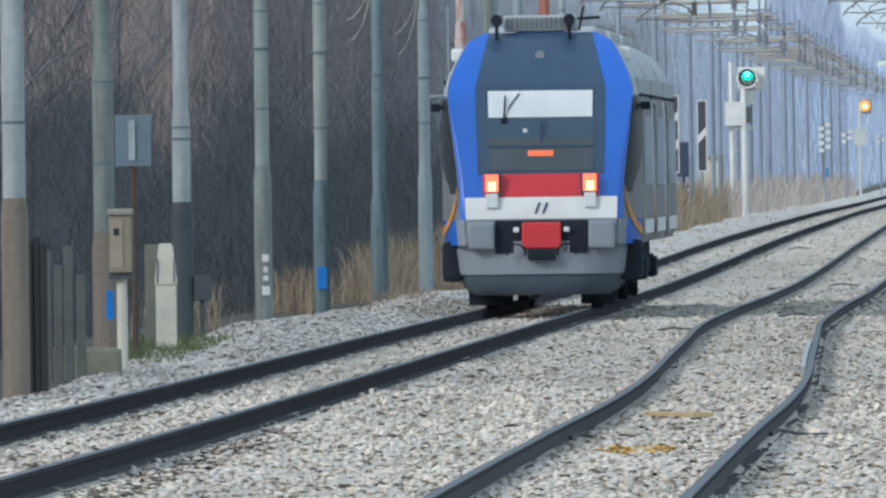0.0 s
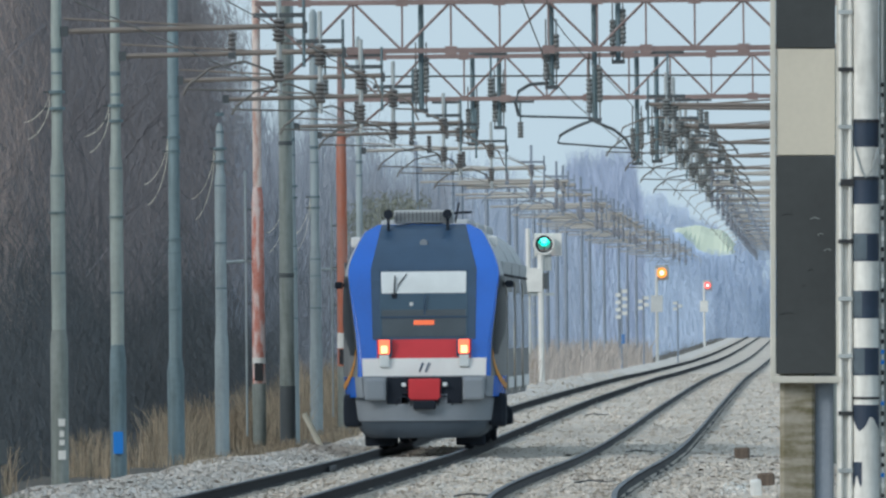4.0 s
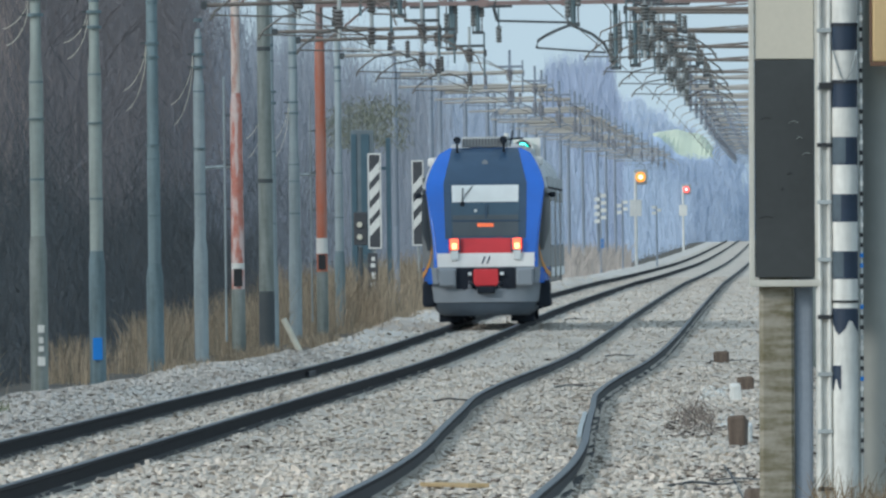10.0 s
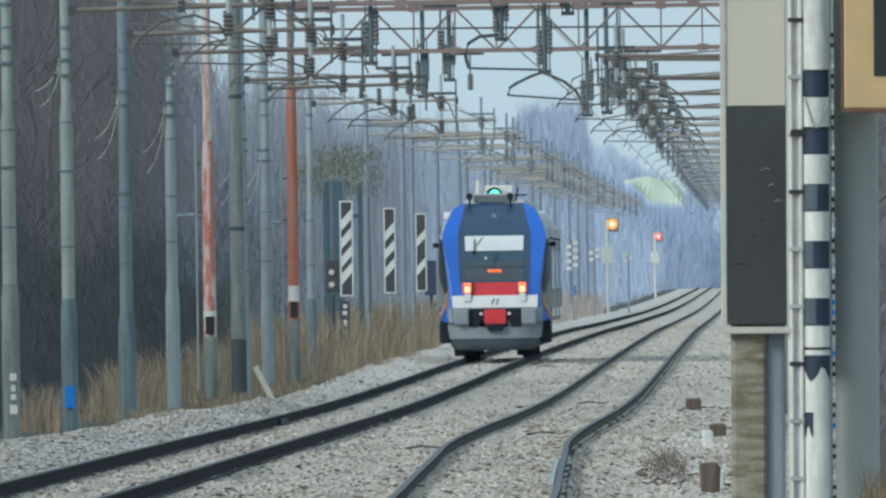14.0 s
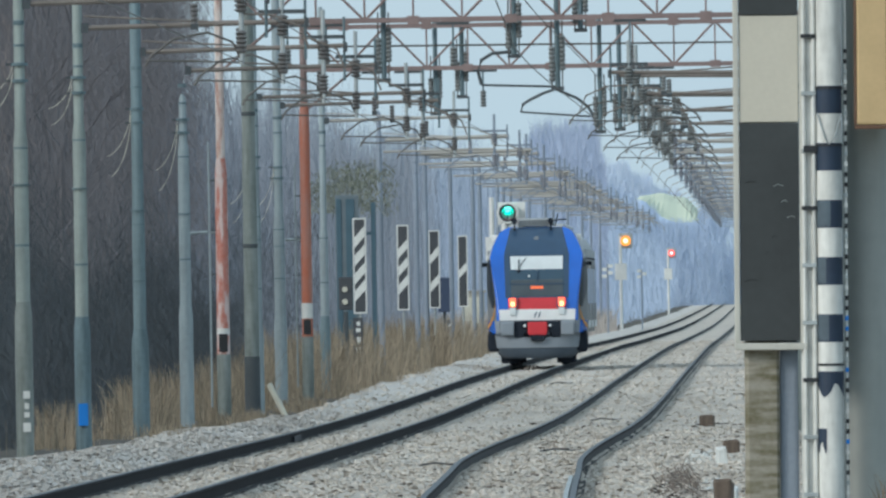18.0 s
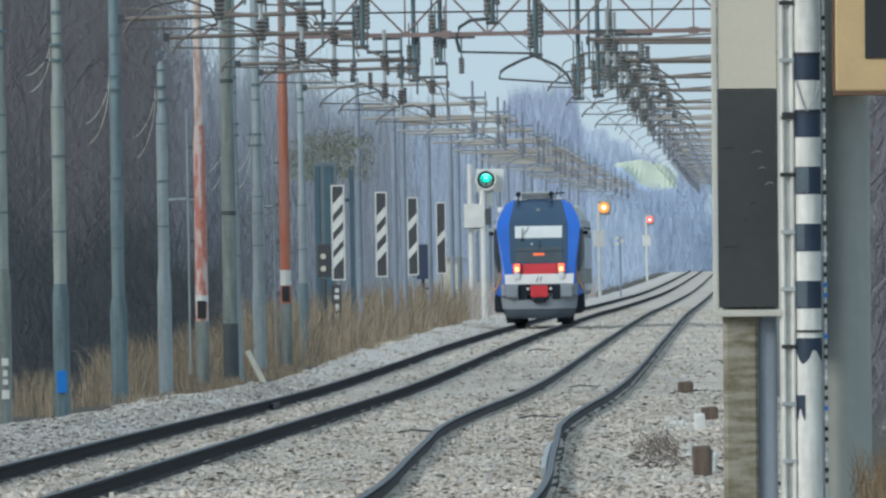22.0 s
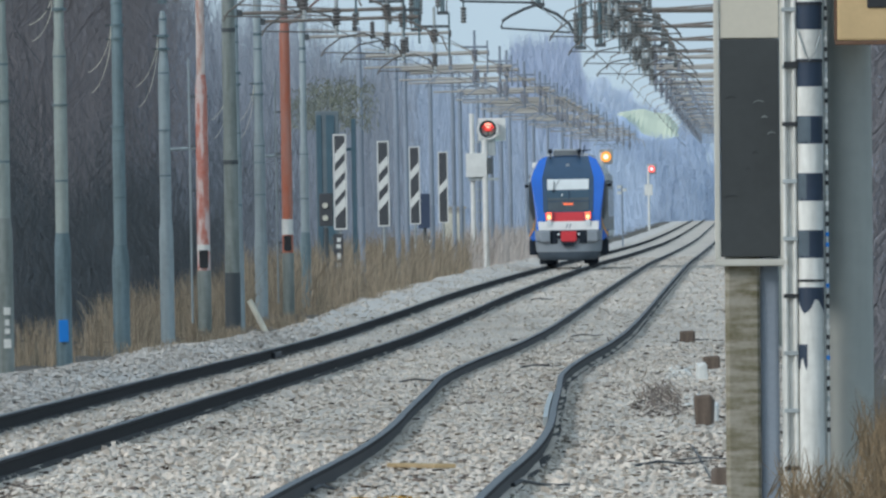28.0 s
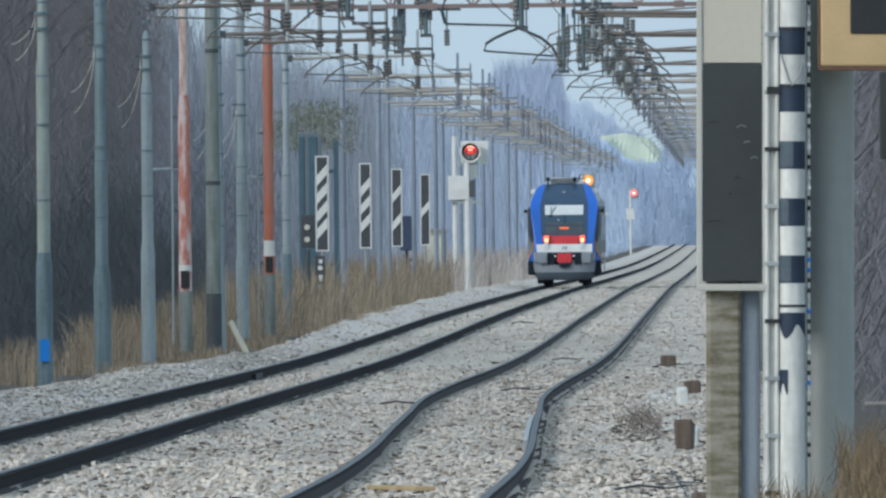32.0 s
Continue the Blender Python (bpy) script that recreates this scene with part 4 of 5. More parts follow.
spectacle = part("spectacle", boxed(-.02, .02, .055, .065, -.33, .33), M_black, sig, "swinging frame with two coloured glasses")
spectacle.matrix_basis = pose(0, 0, head_z - .33)
for dz, m, label in ((.33, glow("green_glass", (0.03, 0.80, 0.56), .9), "lit green glass"), (-.33, glow("red_glass", (0.75, 0.05, 0.04), .6), "red glass")):
    part("glass", disc(0, dz, .232, .03, .05, 20), m, spectacle, label)
    part("glass_core", disc(0, dz, .12, .02, .0295, 16), glow("bright_core", (0.2, 1.0, 0.85) if dz > 0 else (1.0, 0.30, 0.20), 1.9), spectacle, "bright middle of the glass")


def far_signal(x, y, z, color, strength, size, label):
    ob = thing("main_signal", pose(x, y, bank_z(y)), label, "signal")
    part("post", tubed([(-.35, 0, -1.6), (-.35, 0, z + .3)], .11, 8), M_white, ob)
    part("head", boxed(-.45, .45, .05, .25, z - .5, z + .5, .1), M_galv, ob)
    # oversized disc: its coloured rim stands for the lamp's halo
    part("lens", disc(0, z, size, -.1, .04, 20), glow("lit_lens", color, strength), ob, "lit lens widened to hold its halo")
    part("bulb", disc(0, z, size * .5, -.12, -.101, 16), glow("lit_core", tuple(.5 + .5 * c for c in color), strength * 1.3), ob, "bright middle of the lens")
    part("relay_case", boxed(-.75, .05, -.1, .2, z - 2.6, z - 1.5, .04), M_white, ob)
    return ob


far_signal(-9.3, 2400, 5.0, (1.0, 0.36, 0.05), 0.85, .34, "far signal showing an orange light in the haze")
far_signal(-9.3, 3560, 5.0, (1.0, 0.12, 0.10), 1.0, .32, "far signal showing a red light in the haze")


def chequer_post(x, y, n, base, label):
    ob = thing("marker_board", pose(x, y, bank_z(y)), label, "sign", "far marker boards")
    part("post", tubed([(0, .1, -1.2), (0, .1, base + .2 * n)], .05, 8), M_mastfar, ob)
    for i in range(n):
        k = 1 if i % 2 else -1
        part("plate", boxed(k * .17 - .14, k * .17 + .14, -.03, .03, base + .19 * i, base + .20 + .19 * i, .02), M_white, ob)
    return ob


marker_far = chequer_post(-9.4, 1880, 8, 2.15, "pale stepped marker plates on a post")
part("blue_plate", boxed(-.02, .18, -.03, .03, .85, 1.35, .02), mat("faded_blue_plate", (0.10, 0.22, 0.46), 0.6, vary=0.2), marker_far, "small blue plate")
chequer_post(-9.0, 2050, 4, 2.6, "small pale marker plates on a post")
chequer_post(-8.1, 2350, 3, 2.5, "small pale marker plates on a far post")

# a far rise with a pale grass slope above the trees
slope_top = curve_of([(-30, 15.4), (-18.8, 15.6), (-16.6, 16.2), (-15.4, 16.5), (-13.1, 16.3), (-10.8, 15.7), (-9.2, 14.2), (-8.1, 12.8), (-6, 11.0)])
slope_foot = curve_of([(-30, 15.2), (-18.8, 15.4), (-16.6, 15.4), (-15.4, 14.3), (-13.1, 12.6), (-10.8, 12.3), (-8.1, 12.2), (-6, 10.6)])
vs, fs = [], []
for i in range(41):
    x = -30 + 24 * i / 40
    zt, zb = slope_top(x), slope_foot(x)
    for k, z in enumerate((0.0, zb, zt - .3 * (zt - zb), zt)):
        vs.append((x, 4890 + 22 * k + 3 * math.sin(.33 * x + k), z + .12 * math.sin(1.9 * x + k)))
for i in range(40):
    fs += [(i * 4 + k, (i + 1) * 4 + k, (i + 1) * 4 + k + 1, i * 4 + k + 1) for k in range(3)]
bank = part_data("grass_bank", vs, fs, M_field)
bank.data.materials.append(M_twigfar)
for i, p in enumerate(bank.data.polygons):
    p.material_index = 1 if i % 3 == 0 else 0
tagged(bank, "far pale green grassy slope above the trees", "hillside", kind="structure")


# ---- things at the platform's end ----
S = 183.0 / 64000.0
SY = 183.0
M_signgrey = mat("grey_panel", (0.60, 0.555, 0.455), 0.6, vary=0.15, scale=1.5)
M_signdark = mat("dark_panel", (0.050, 0.055, 0.055), 0.65, vary=0.35, scale=3.0, fine=25)
M_signframe = mat("sign_frame", (0.56, 0.54, 0.47), 0.55, vary=0.2, scale=4.0)
M_mossy = mat("mossy_concrete", (0.29, 0.27, 0.225), 0.9, vary=0.45, scale=4.0, fine=45, bump=0.4, tint=(0.10, 0.085, 0.035), stretch=(1.2, 0.6, 6), sharp=0.13)
M_yellow = mat("ochre_plate", (0.60, 0.43, 0.22), 0.5, vary=0.2, scale=4.0)
M_navy = mat("navy_band", (0.026, 0.042, 0.072), 0.55, vary=0.35, scale=6.0)


def place(u, v):
    """x and z at the platform's end from an offset to the line's far point."""
    return u * S, 1.97 - v * S


board = thing("chequered_board", pose(0, SY, 0, 0, .5, 0), "tall board of grey and black panels on a mossy concrete post", "sign")
x0, x1 = -.180, .190
ztop = 3.9
bm = bmesh.new()
prism = [(-.132, .05), (-.11, .03), (.03, .03), (.045, .05), (.045, .36), (-.132, .36)]
lo, hi = [bm.verts.new((x, y, -.5)) for x, y in prism], [bm.verts.new((x, y, ztop + .1)) for x, y in prism]
for k in range(6):
    bm.faces.new((lo[k], lo[(k + 1) % 6], hi[(k + 1) % 6], hi[k]))
bm.faces.new(hi)
bm.faces.new(lo[::-1])
part("post", bm, M_mossy, board, "brown mossy concrete post")
# the sky's blue light on this side is put into its colour
part("post_side", boxed(.046, .140, .07, .36, -.5, ztop + .1, .02), mat("skylit_concrete", (0.27, 0.31, 0.36), 0.85, vary=0.3, scale=3.0, stretch=(2, 2, 1)), board, "smooth side of the post, painted sky-lit blue-grey")
zb = 1.74
for a, b in ((x0, x0 + .028), (x1 - .036, x1 - .004)):
    part("frame_side", boxed(a, b, -.03, .03, zb, ztop, .006), M_signframe, board, "pale metal edge")
part("frame_bottom", boxed(x0, x1, -.04, .03, zb - .035, zb, .006), M_signframe, board, "pale metal edge")
z = zb + .012
for i, (h, m) in enumerate(((1.102, M_signdark), (.538, M_signgrey), (.52, M_signdark))):
    part("panel", boxed(x0 + .03, x1 - .04, -.022 + .003 * (i % 2), .02, z, z + h, .004), m, board, ("black panel with scratched paint", "plain grey panel", "black panel")[i])
    if m is M_signdark:
        for a, b, w in ((.05, .30, .07), (.20, .78, .05), (.27, .62, .04), (.19, .52, .03), (.24, .70, .03), (.06, .80, .05), (.16, .44, .02)):
            if b < h:
                part("panel_scratch", tubed([(x0 + a, -.0235, z + b), (x0 + a + w * .5, -.0235, z + b + .012), (x0 + a + w, -.0235, z + b + .004)], .0022, 5), M_black if a < .2 else M_mastgreen, board)
    z += h + .004

M_dirtywhite = mat("weathered_white_paint", (0.70, 0.695, 0.65), 0.65, vary=0.3, scale=2.5, fine=22, tint=(0.46, 0.455, 0.42), stretch=(6, 6, 1.2), sharp=0.16)
M_navygrey = mat("grey_navy_paint", (0.095, 0.125, 0.15), 0.7, vary=0.4, scale=5.0, fine=30)
duct = thing("cable_duct", pose(.205, SY - .03, 0, 0, .5, 0), "pair of thin pale cable ducts with dark brackets", "cable duct")
for dx in (-.028, .022):
    part("pipe", tubed([(dx, 0, -.5), (dx, 0, 3.9)], .011, 8), M_dirtywhite, duct, "", True)
part("backing", boxed(-.05, .052, .012, .03, -.5, 3.9), M_dirtywhite, duct)
for i in range(14):
    part("bracket", boxed(-.04, .034, -.016, .02, -.2 + .29 * i, -.18 + .29 * i), M_galv if i % 3 else M_black, duct)

banded = thing("banded_post", pose(.305, SY - .02, 0, 0, .5, 0), "slim white post with dark blue bands, paint peeling low down", "post")
part("tube", tubed([(0, 0, -.5), (0, 0, 3.9)], .064, 18), M_dirtywhite, banded, "", True)
for i in range(8):
    z1 = 3.037 - .289 * i
    if z1 > 1.7:
        part("band", tubed([(0, 0, z1 - .14), (0, 0, z1)], .0652, 18), M_navy, banded, "dark blue band", True)
        if i > 1:
            # the left of the lower bands is a paler grey
            bm = bmesh.new()
            arc = [-math.pi * (1.02 - .06 * k) for k in range(8 + i % 3)]
            ring = [[bm.verts.new((.0658 * math.cos(a), .0658 * math.sin(a), z)) for z in (z1 - .139 + .012 * (k % 2), z1 - .001)] for k, a in enumerate(arc)]
            for p, q in zip(ring, ring[1:]):
                bm.faces.new((p[0], q[0], q[1], p[1]))
            part("pale_side", bm, M_navygrey, banded, "paler grey side of a band")
    elif z1 > 1.2:
        bm = bmesh.new()
        rs = random.Random(i)
        ring = []
        for k in range(11):
            a = -math.pi * .95 + math.pi * (.9 if z1 > 1.5 else .34) * k / 10
            ring.append((bm.verts.new((.0656 * math.cos(a), .0656 * math.sin(a), z1 - .085 - .03 * math.sin(k * .9 + i) - .02 * rs.random())), bm.verts.new((.0656 * math.cos(a), .0656 * math.sin(a), z1))))
        for p, q in zip(ring, ring[1:]):
            bm.faces.new((p[0], q[0], q[1], p[1]))
        part("peeling_band", bm, M_navy, banded, "peeling dark blue band")
for z in (3.02, 2.73, 1.62, .55):
    part("clip", tubed([(0, 0, z), (0, 0, z + .012)], .069, 14), M_black, banded)
part("hanging_wire", tubed([(-.06, -.05, 2.90), (-.02, -.07, 2.77), (.0, -.07, 2.74), (.03, -.07, 2.78), (.06, -.05, 2.89)], .004, 5), M_galv, banded)
part("bracket", boxed(-.13, -.06, -.03, .03, 2.70, 2.735), M_black, banded)

chain = thing("link_strip", pose(.388, SY - .02, 0, 0, .5, 0), "thin vertical strip with black, white and blue ties", "cable")
part("cord", tubed([(0, 0, -.5), (0, 0, 3.9)], .006, 6), M_white, chain)
for i in range(46):
    zz = 3.2 - .052 * i
    part("tie", boxed(-.009, .009, -.012, .012, zz, zz + .022), M_blue if i in (26, 27, 31, 38) else (M_black, M_white, M_galv, M_black)[(i * 7) % 4], chain)

mast = steel_mast(M_mastnear, M_mastnear, 5.2, 0, low_h=3.6)
mast.matrix_basis = pose(.495, SY + .35, .08, 0, .5, 0) @ Matrix.Diagonal((.92, .92, 1, 1))
tagged(mast, "plain grey round steel mast beside the boards", "mast")

ys = thing("yellow_sign", pose(.474, SY - .05, 3.167, 0, .5, 0), "ochre yellow framed sign with a black centre", "sign")
part("plate", boxed(0, .80, -.02, .02, -.33, .55, .012), M_yellow, ys, "ochre plate")
part("edge", boxed(-.012, .80, -.016, .028, -.352, -.331, .004), M_brownrust, ys, "dark lower edge")
part("edge", boxed(-.014, -.001, -.016, .028, -.33, .55, .004), M_brownrust, ys)
part("centre", boxed(.152, .66, -.030, -.0205, -.165, .345, .006), M_black, ys, "black square centre")
part("bracket", boxed(.08, .20, .021, .30, -.1, .0), M_galv, ys)
dk = thing("dark_panel_sign", pose(.78, SY + 3, 1.97), "narrow dark panel on a post", "sign")
part("panel", boxed(0, .28, -.02, .02, .40, .85, .01), M_signdark, dk)
part("post", tubed([(.2, .06, -2.4), (.2, .06, .8)], .03, 8), M_galv, dk)

for i, (x, y, w, h, m) in enumerate(((-1.05, 616, .26, .20, M_oldwood), (-.52, 505, .24, .19, M_oldwood), (-.62, 470, .12, .22, M_white), (-.46, 362, .17, .30, M_oldwood), (-.38, 366, .10, .2, M_white), (-.23, 276, .14, .16, M_oldwood), (-.18, 318, .14, .13, M_concrete))):
    bm = boxed(-w / 2, w / 2, -.12, .12, -.3, h, .035)
    for v in bm.verts:
        v.co.x += .035 * noise.noise((v.co.x * 6 + i, v.co.y * 5, v.co.z * 7))
        v.co.z += .045 * noise.noise((v.co.x * 9, v.co.y * 5 + i, 3)) if v.co.z > 0 else 0
    st = part("stub_post", bm, m)
    st.matrix_basis = pose(x, y, bed_z(x, y), rz=8 * (i % 3 - 1))
    tagged(st, "short brown wooden stub in the ballast" if m is M_oldwood else "short pale stub in the ballast", "stub post", "stubs beside the track")
for x, y, a in ((-2.72, 298, 10),):
    pl = part("yellow_plank", boxed(-.09, .09, -1.2, 1.2, 0, .035, .006), mat("tan_plank", (0.46, 0.34, 0.18), 0.85, vary=0.4, scale=3.0))
    pl.matrix_basis = pose(x, y, bed_z(x, y) + .02, rz=a)
    tagged(pl, "weathered yellow plank lying in the ballast", "plank")
for x, y in ((-5.05, 880), (-2.95, 505), (-2.9, 640), (-.72, 301), (-1.0, 618), (-4.3, 470)):
    tw = part("dead_branch", tubed([(-.25, 0, .03), (-.05, .1, .06), (.2, .1, .035), (.32, .3, .05)], [.012, .014, .01, .006], 6), M_bark)
    tw.matrix_basis = pose(x, y, bed_z(x, y))
    tagged(tw, "dead twig lying on the stones", "branch")
vs, fs = [], []
ys_f = [354 + 3 * i for i in range(19)]
for y in ys_f:
    x, z = track_r(y) + .7525 - .072, rail_z(y)
    vs += [(x - .024, y, z - .10), (x - .024, y, z - .012), (x + .024, y, z - .012), (x + .024, y, z - .10)]
for j in range(len(ys_f) - 1):
    fs += [(j * 4 + k, j * 4 + (k + 1) % 4, j * 4 + 4 + (k + 1) % 4, j * 4 + 4 + k) for k in range(4)]
fs += [(3, 2, 1, 0), tuple(len(vs) - 4 + k for k in range(4))]
fp = part_data("joint_bar", vs, fs, M_galv)
tagged(fp, "pale grey joint bar along the kinked rail", "rail joint", kind="structure")

jb = part("joint_bar", boxed(-.022, .022, -4, 4, -.045, .045, .01), M_web)
jb.matrix_basis = pose(track_l(566) - .7525 + .062, 566, rail_z(566) - .075)
tagged(jb, "pale grey joint bar bolted along the rail", "rail joint", kind="structure")
for x, y, dx in ((track_r(274) - .73, 274, .34), (track_r(275.5) + .78, 275.5, .42)):
    bond = part("bond_cable", tubed([(0, 0, -.03), (.06, .3, .0), (dx * .5, .9, -.035), (dx, 2.2, -.05)], [.02, .016, .012, .008], 6), M_black)
    bond.matrix_basis = pose(x, y, rail_z(y) - .09)
    tagged(bond, "black bond cable leading from the rail into the stones", "cable")
for x, y, pts in ((-.62, 308, [(0, 0, .02), (.2, -.6, .04), (.41, -1.2, .03)]), (-.55, 326, [(0, 0, .03), (.09, -14, .03), (.22, -40, .02)])):
    tw = part("dead_branch", tubed(pts, [.006, .009, .007], 6), M_bark)
    tw.matrix_basis = pose(x, y, bed_z(x, y))
    tagged(tw, "thin dead branch lying beside the concrete post", "branch")
tb = part("tan_block", boxed(-.06, .06, -.1, .1, -.05, .1, .015), M_yellow)
tb.matrix_basis = pose(-.235, 286, bed_z(-.235, 286), rz=12)
tagged(tb, "ochre tan block lying at the foot of the post", "block")
fr = part("fence_rail", boxed(1.56, 2.6, -.03, .03, .02, .06, .01), M_concrete)
fr.matrix_basis = pose(0, 420, 0)
tagged(fr, "pale low fence rail in the dry grass", "fence rail")
for x in (2.1, 2.5):
    fp = part("fence_post", boxed(-.04, .04, -.04, .04, -.7, .02, .01), M_cream)
    fp.matrix_basis = pose(x, 420.07, .01)
    tagged(fp, "short pale post under the fence rail", "fence post")

# ---- things among the first masts ----
bm = boxed(-.32, .32, -.4, .4, -.5, .16, .05)
for v in bm.verts:
    v.co.z += .03 * noise.noise((v.co.x * 4, v.co.y * 4, 2)) if v.co.z > 0 else 0
    v.co.x += .025 * noise.noise((v.co.z * 5, v.co.y * 3, 6))
pb = part("concrete_block", bm, mat("mossy_block", (0.24, 0.235, 0.185), 0.95, vary=0.45, scale=5.0, fine=30, bump=0.3, tint=(0.13, 0.135, 0.09)))
pb.matrix_basis = pose(-9.79, 386, rail_z(386) - .05)
tagged(pb, "weathered concrete foundation block under a mast", "foundation")

marker = thing("marker_post", pose(-9.61, 413, rail_z(413) - .1), "white concrete marker post with a tapered cap", "post")
part("shaft", boxed(-.118, .118, -.1, .1, -.3, .80, .012), M_cream, marker)
bm = bmesh.new()
lo, hi = [(-.125, -.11), (.125, -.11), (.125, .11), (-.125, .11)], [(-.075, -.07), (.075, -.07), (.075, .07), (-.075, .07)]
r = [[bm.verts.new((x * k, y * k, z)) for x, y in p] for p, z, k in ((lo, .80, 1), (lo, .86, 1), (hi, 1.20, 1.15), (hi, 1.27, .9))]
for a, b in zip(r, r[1:]):
    for k in range(4):
        bm.faces.new((a[k], a[(k + 1) % 4], b[(k + 1) % 4], b[k]))
bm.faces.new(r[-1])
bm.faces.new(r[0][::-1])
part("cap", bm, M_cream, marker, "tapered cap with dark streaks")
for x in (-.10, .09):
    part("streak", boxed(x, x + .012, -.117, -.108, .82, 1.1), M_mastdark, marker)

slab = part("concrete_slab", boxed(-.17, .17, -.08, .08, -.3, 1.25, .02), mat("olive_stained_concrete", (0.19, 0.19, 0.155), 0.9, vary=0.4, scale=3.0))
slab.matrix_basis = pose(-9.80, 418, rail_z(418) - .1)
tagged(slab, "grey upright concrete slab behind the marker", "slab")

cabt = thing("trackside_box", pose(-9.65, 390, rail_z(390) - .1), "cream metal box on a pale post", "box")
part("post", tubed([(.1, 0, -.3), (.1, 0, .98)], .06, 10), M_cream, cabt)
part("body", boxed(-.03, .21, -.14, .14, 1.0, 1.62, .02), mat("cream_paint", (0.30, 0.255, 0.19), .6, vary=.2), cabt)
part("lid", boxed(-.05, .23, -.17, .17, 1.62, 1.69, .02), M_concrete, cabt, "grey lid")
part("door", boxed(-.01, .12, -.152, -.141, 1.05, 1.57, .005), mat("cream_door", (0.36, 0.305, 0.23), .6, vary=.2), cabt)
part("window", boxed(.02, .08, -.158, -.1525, 1.40, 1.48), M_black, cabt)
part("bracket", boxed(-.04, .22, -.1, .1, .93, .995), M_mastdark, cabt)

rs_ = thing("small_sign", pose(-9.70, 402, rail_z(402) - .1), "back of a grey metal sign on a rusty post", "sign")
part("post", tubed([(0, .04, -.3), (0, .04, 2.6)], .035, 8), mat("dark_rusty_tube", (0.10, 0.075, 0.06), 0.85, vary=0.35), rs_)
part("panel", boxed(-.2, .2, -.012, .012, 2.15, 2.72, .006), mat("grey_blue_sheet", (0.20, 0.26, 0.31), .5, .3, vary=.2), rs_)
part("stiffener", boxed(-.05, .02, -.04, -.0125, 2.22, 2.66), M_galv, rs_)

dkp = thing("dark_fence_panel", pose(-9.88, 368, rail_z(368) - .1), "black weathered fence panel of upright boards", "fence panel")
for i, (h, dy) in enumerate(((1.40, .0), (1.44, .02), (1.37, -.015))):
    part("board", boxed(-.11 + .074 * i, -.039 + .074 * i, -.03 + dy, .03 + dy, -.3, h, .012), M_black, dkp)
for z in (.25, 1.1):
    part("rail", boxed(-.11, .11, .036, .075, z, z + .09, .008), M_black, dkp)
part("post", boxed(-.06, .06, .076, .17, -.3, 1.2, .012), M_black, dkp)
M_footgreen = mat("green_grey_wood", (0.12, 0.135, 0.125), 0.85, vary=0.4, scale=3.0)
for i, (dx, h) in enumerate(((.30, 1.25), (.42, 1.1), (.53, 1.3), (.66, 1.0))):
    b = part("fence_post", boxed(-.05, .05, -.06, .06, -.4, h, .015), M_footgreen)
    b.matrix_basis = pose(-10.50 + dx, 384, rail_z(384) - .1)
    tagged(b, "short dark grey-green wooden fence post", "fence post", "posts by the fence")
bxp = thing("junction_box", pose(-9.62, 432, rail_z(432) - .1), "small dark junction box on a post", "box")
part("post", tubed([(0, 0, -.3), (0, 0, .55)], .03, 8), M_mastdark, bxp)
part("body", boxed(-.1, .1, -.08, .08, .55, .85, .015), M_mastdark, bxp)


sl = part("tan_slab", boxed(-.45, .45, -3, 3, -.2, .0, .03), mat("tan_stone", (0.42, 0.36, 0.27), .9, vary=.3))
sl.matrix_basis = pose(-10.15, 468, rail_z(468) - .12)
tagged(sl, "low tan stone slab half buried in the verge", "slab")


# bare trees along the bank
def bare_tree(seed, h):
    rs = random.Random(seed)
    ob = thing("bare_tree", Matrix(), "leafless tree with a thin trunk in the thicket", "tree", "trees along the bank")
    top = Vector((rs.uniform(-.6, .6), rs.uniform(-.6, .6), h))
    trunk = [Vector((0, 0, -.6)) + (top - Vector((0, 0, -.6))) * s + Vector((rs.uniform(-.15, .15), rs.uniform(-.15, .15), 0)) * (s > 0) for s in (0, .2, .4, .6, .8, 1)]
    part("trunk", tubed(trunk, [.08, .07, .055, .04, .03, .012], 7), M_twig, ob, "", True)
    bm = bmesh.new()

    def grow(p, d, ln, r, depth):
        q = p + d * ln
        mid = p + d * ln * .5 + Vector((rs.uniform(-.1, .1), rs.uniform(-.1, .1), rs.uniform(0, .1))) * ln
        tube(bm, [p, mid, q], [r, r * .75, r * .4], 4, False)
        if depth:
            for _ in range(3):
                dd = (d + Vector((rs.uniform(-.8, .8), rs.uniform(-.8, .8), rs.uniform(-.1, .6)))).normalized()
                grow(p + d * ln * rs.uniform(.4, 1), dd, ln * rs.uniform(.5, .75), r * .5, depth - 1)

    for i in range(16):
        s = .25 + .7 * i / 16
        k = int(s * 5)
        p = trunk[k].lerp(trunk[k + 1], s * 5 - k)
        a = rs.uniform(0, 2 * math.pi)
        grow(p, Vector((math.cos(a) * .8, math.sin(a) * .8, rs.uniform(.5, 1.1))).normalized(), rs.uniform(1.2, 2.4) * (1.2 - .6 * s), .024, 2)
    part("crown", bm, M_twig, ob, "bare limbs and twigs")
    return ob


rt = random.Random(5)
models = [bare_tree(s, 11.5 + s) for s in range(3)]
for i in range(26):
    y = 380 * (690 / 380) ** (i / 25) + rt.uniform(-8, 8)
    m = pose(-12.6 - rt.uniform(0, 2.5), y, rail_z(y) - .6, 0, 0, rt.uniform(0, 360))
    if i < 3:
        models[i].matrix_basis = m
    else:
        copy_thing(models[i % 3], m)


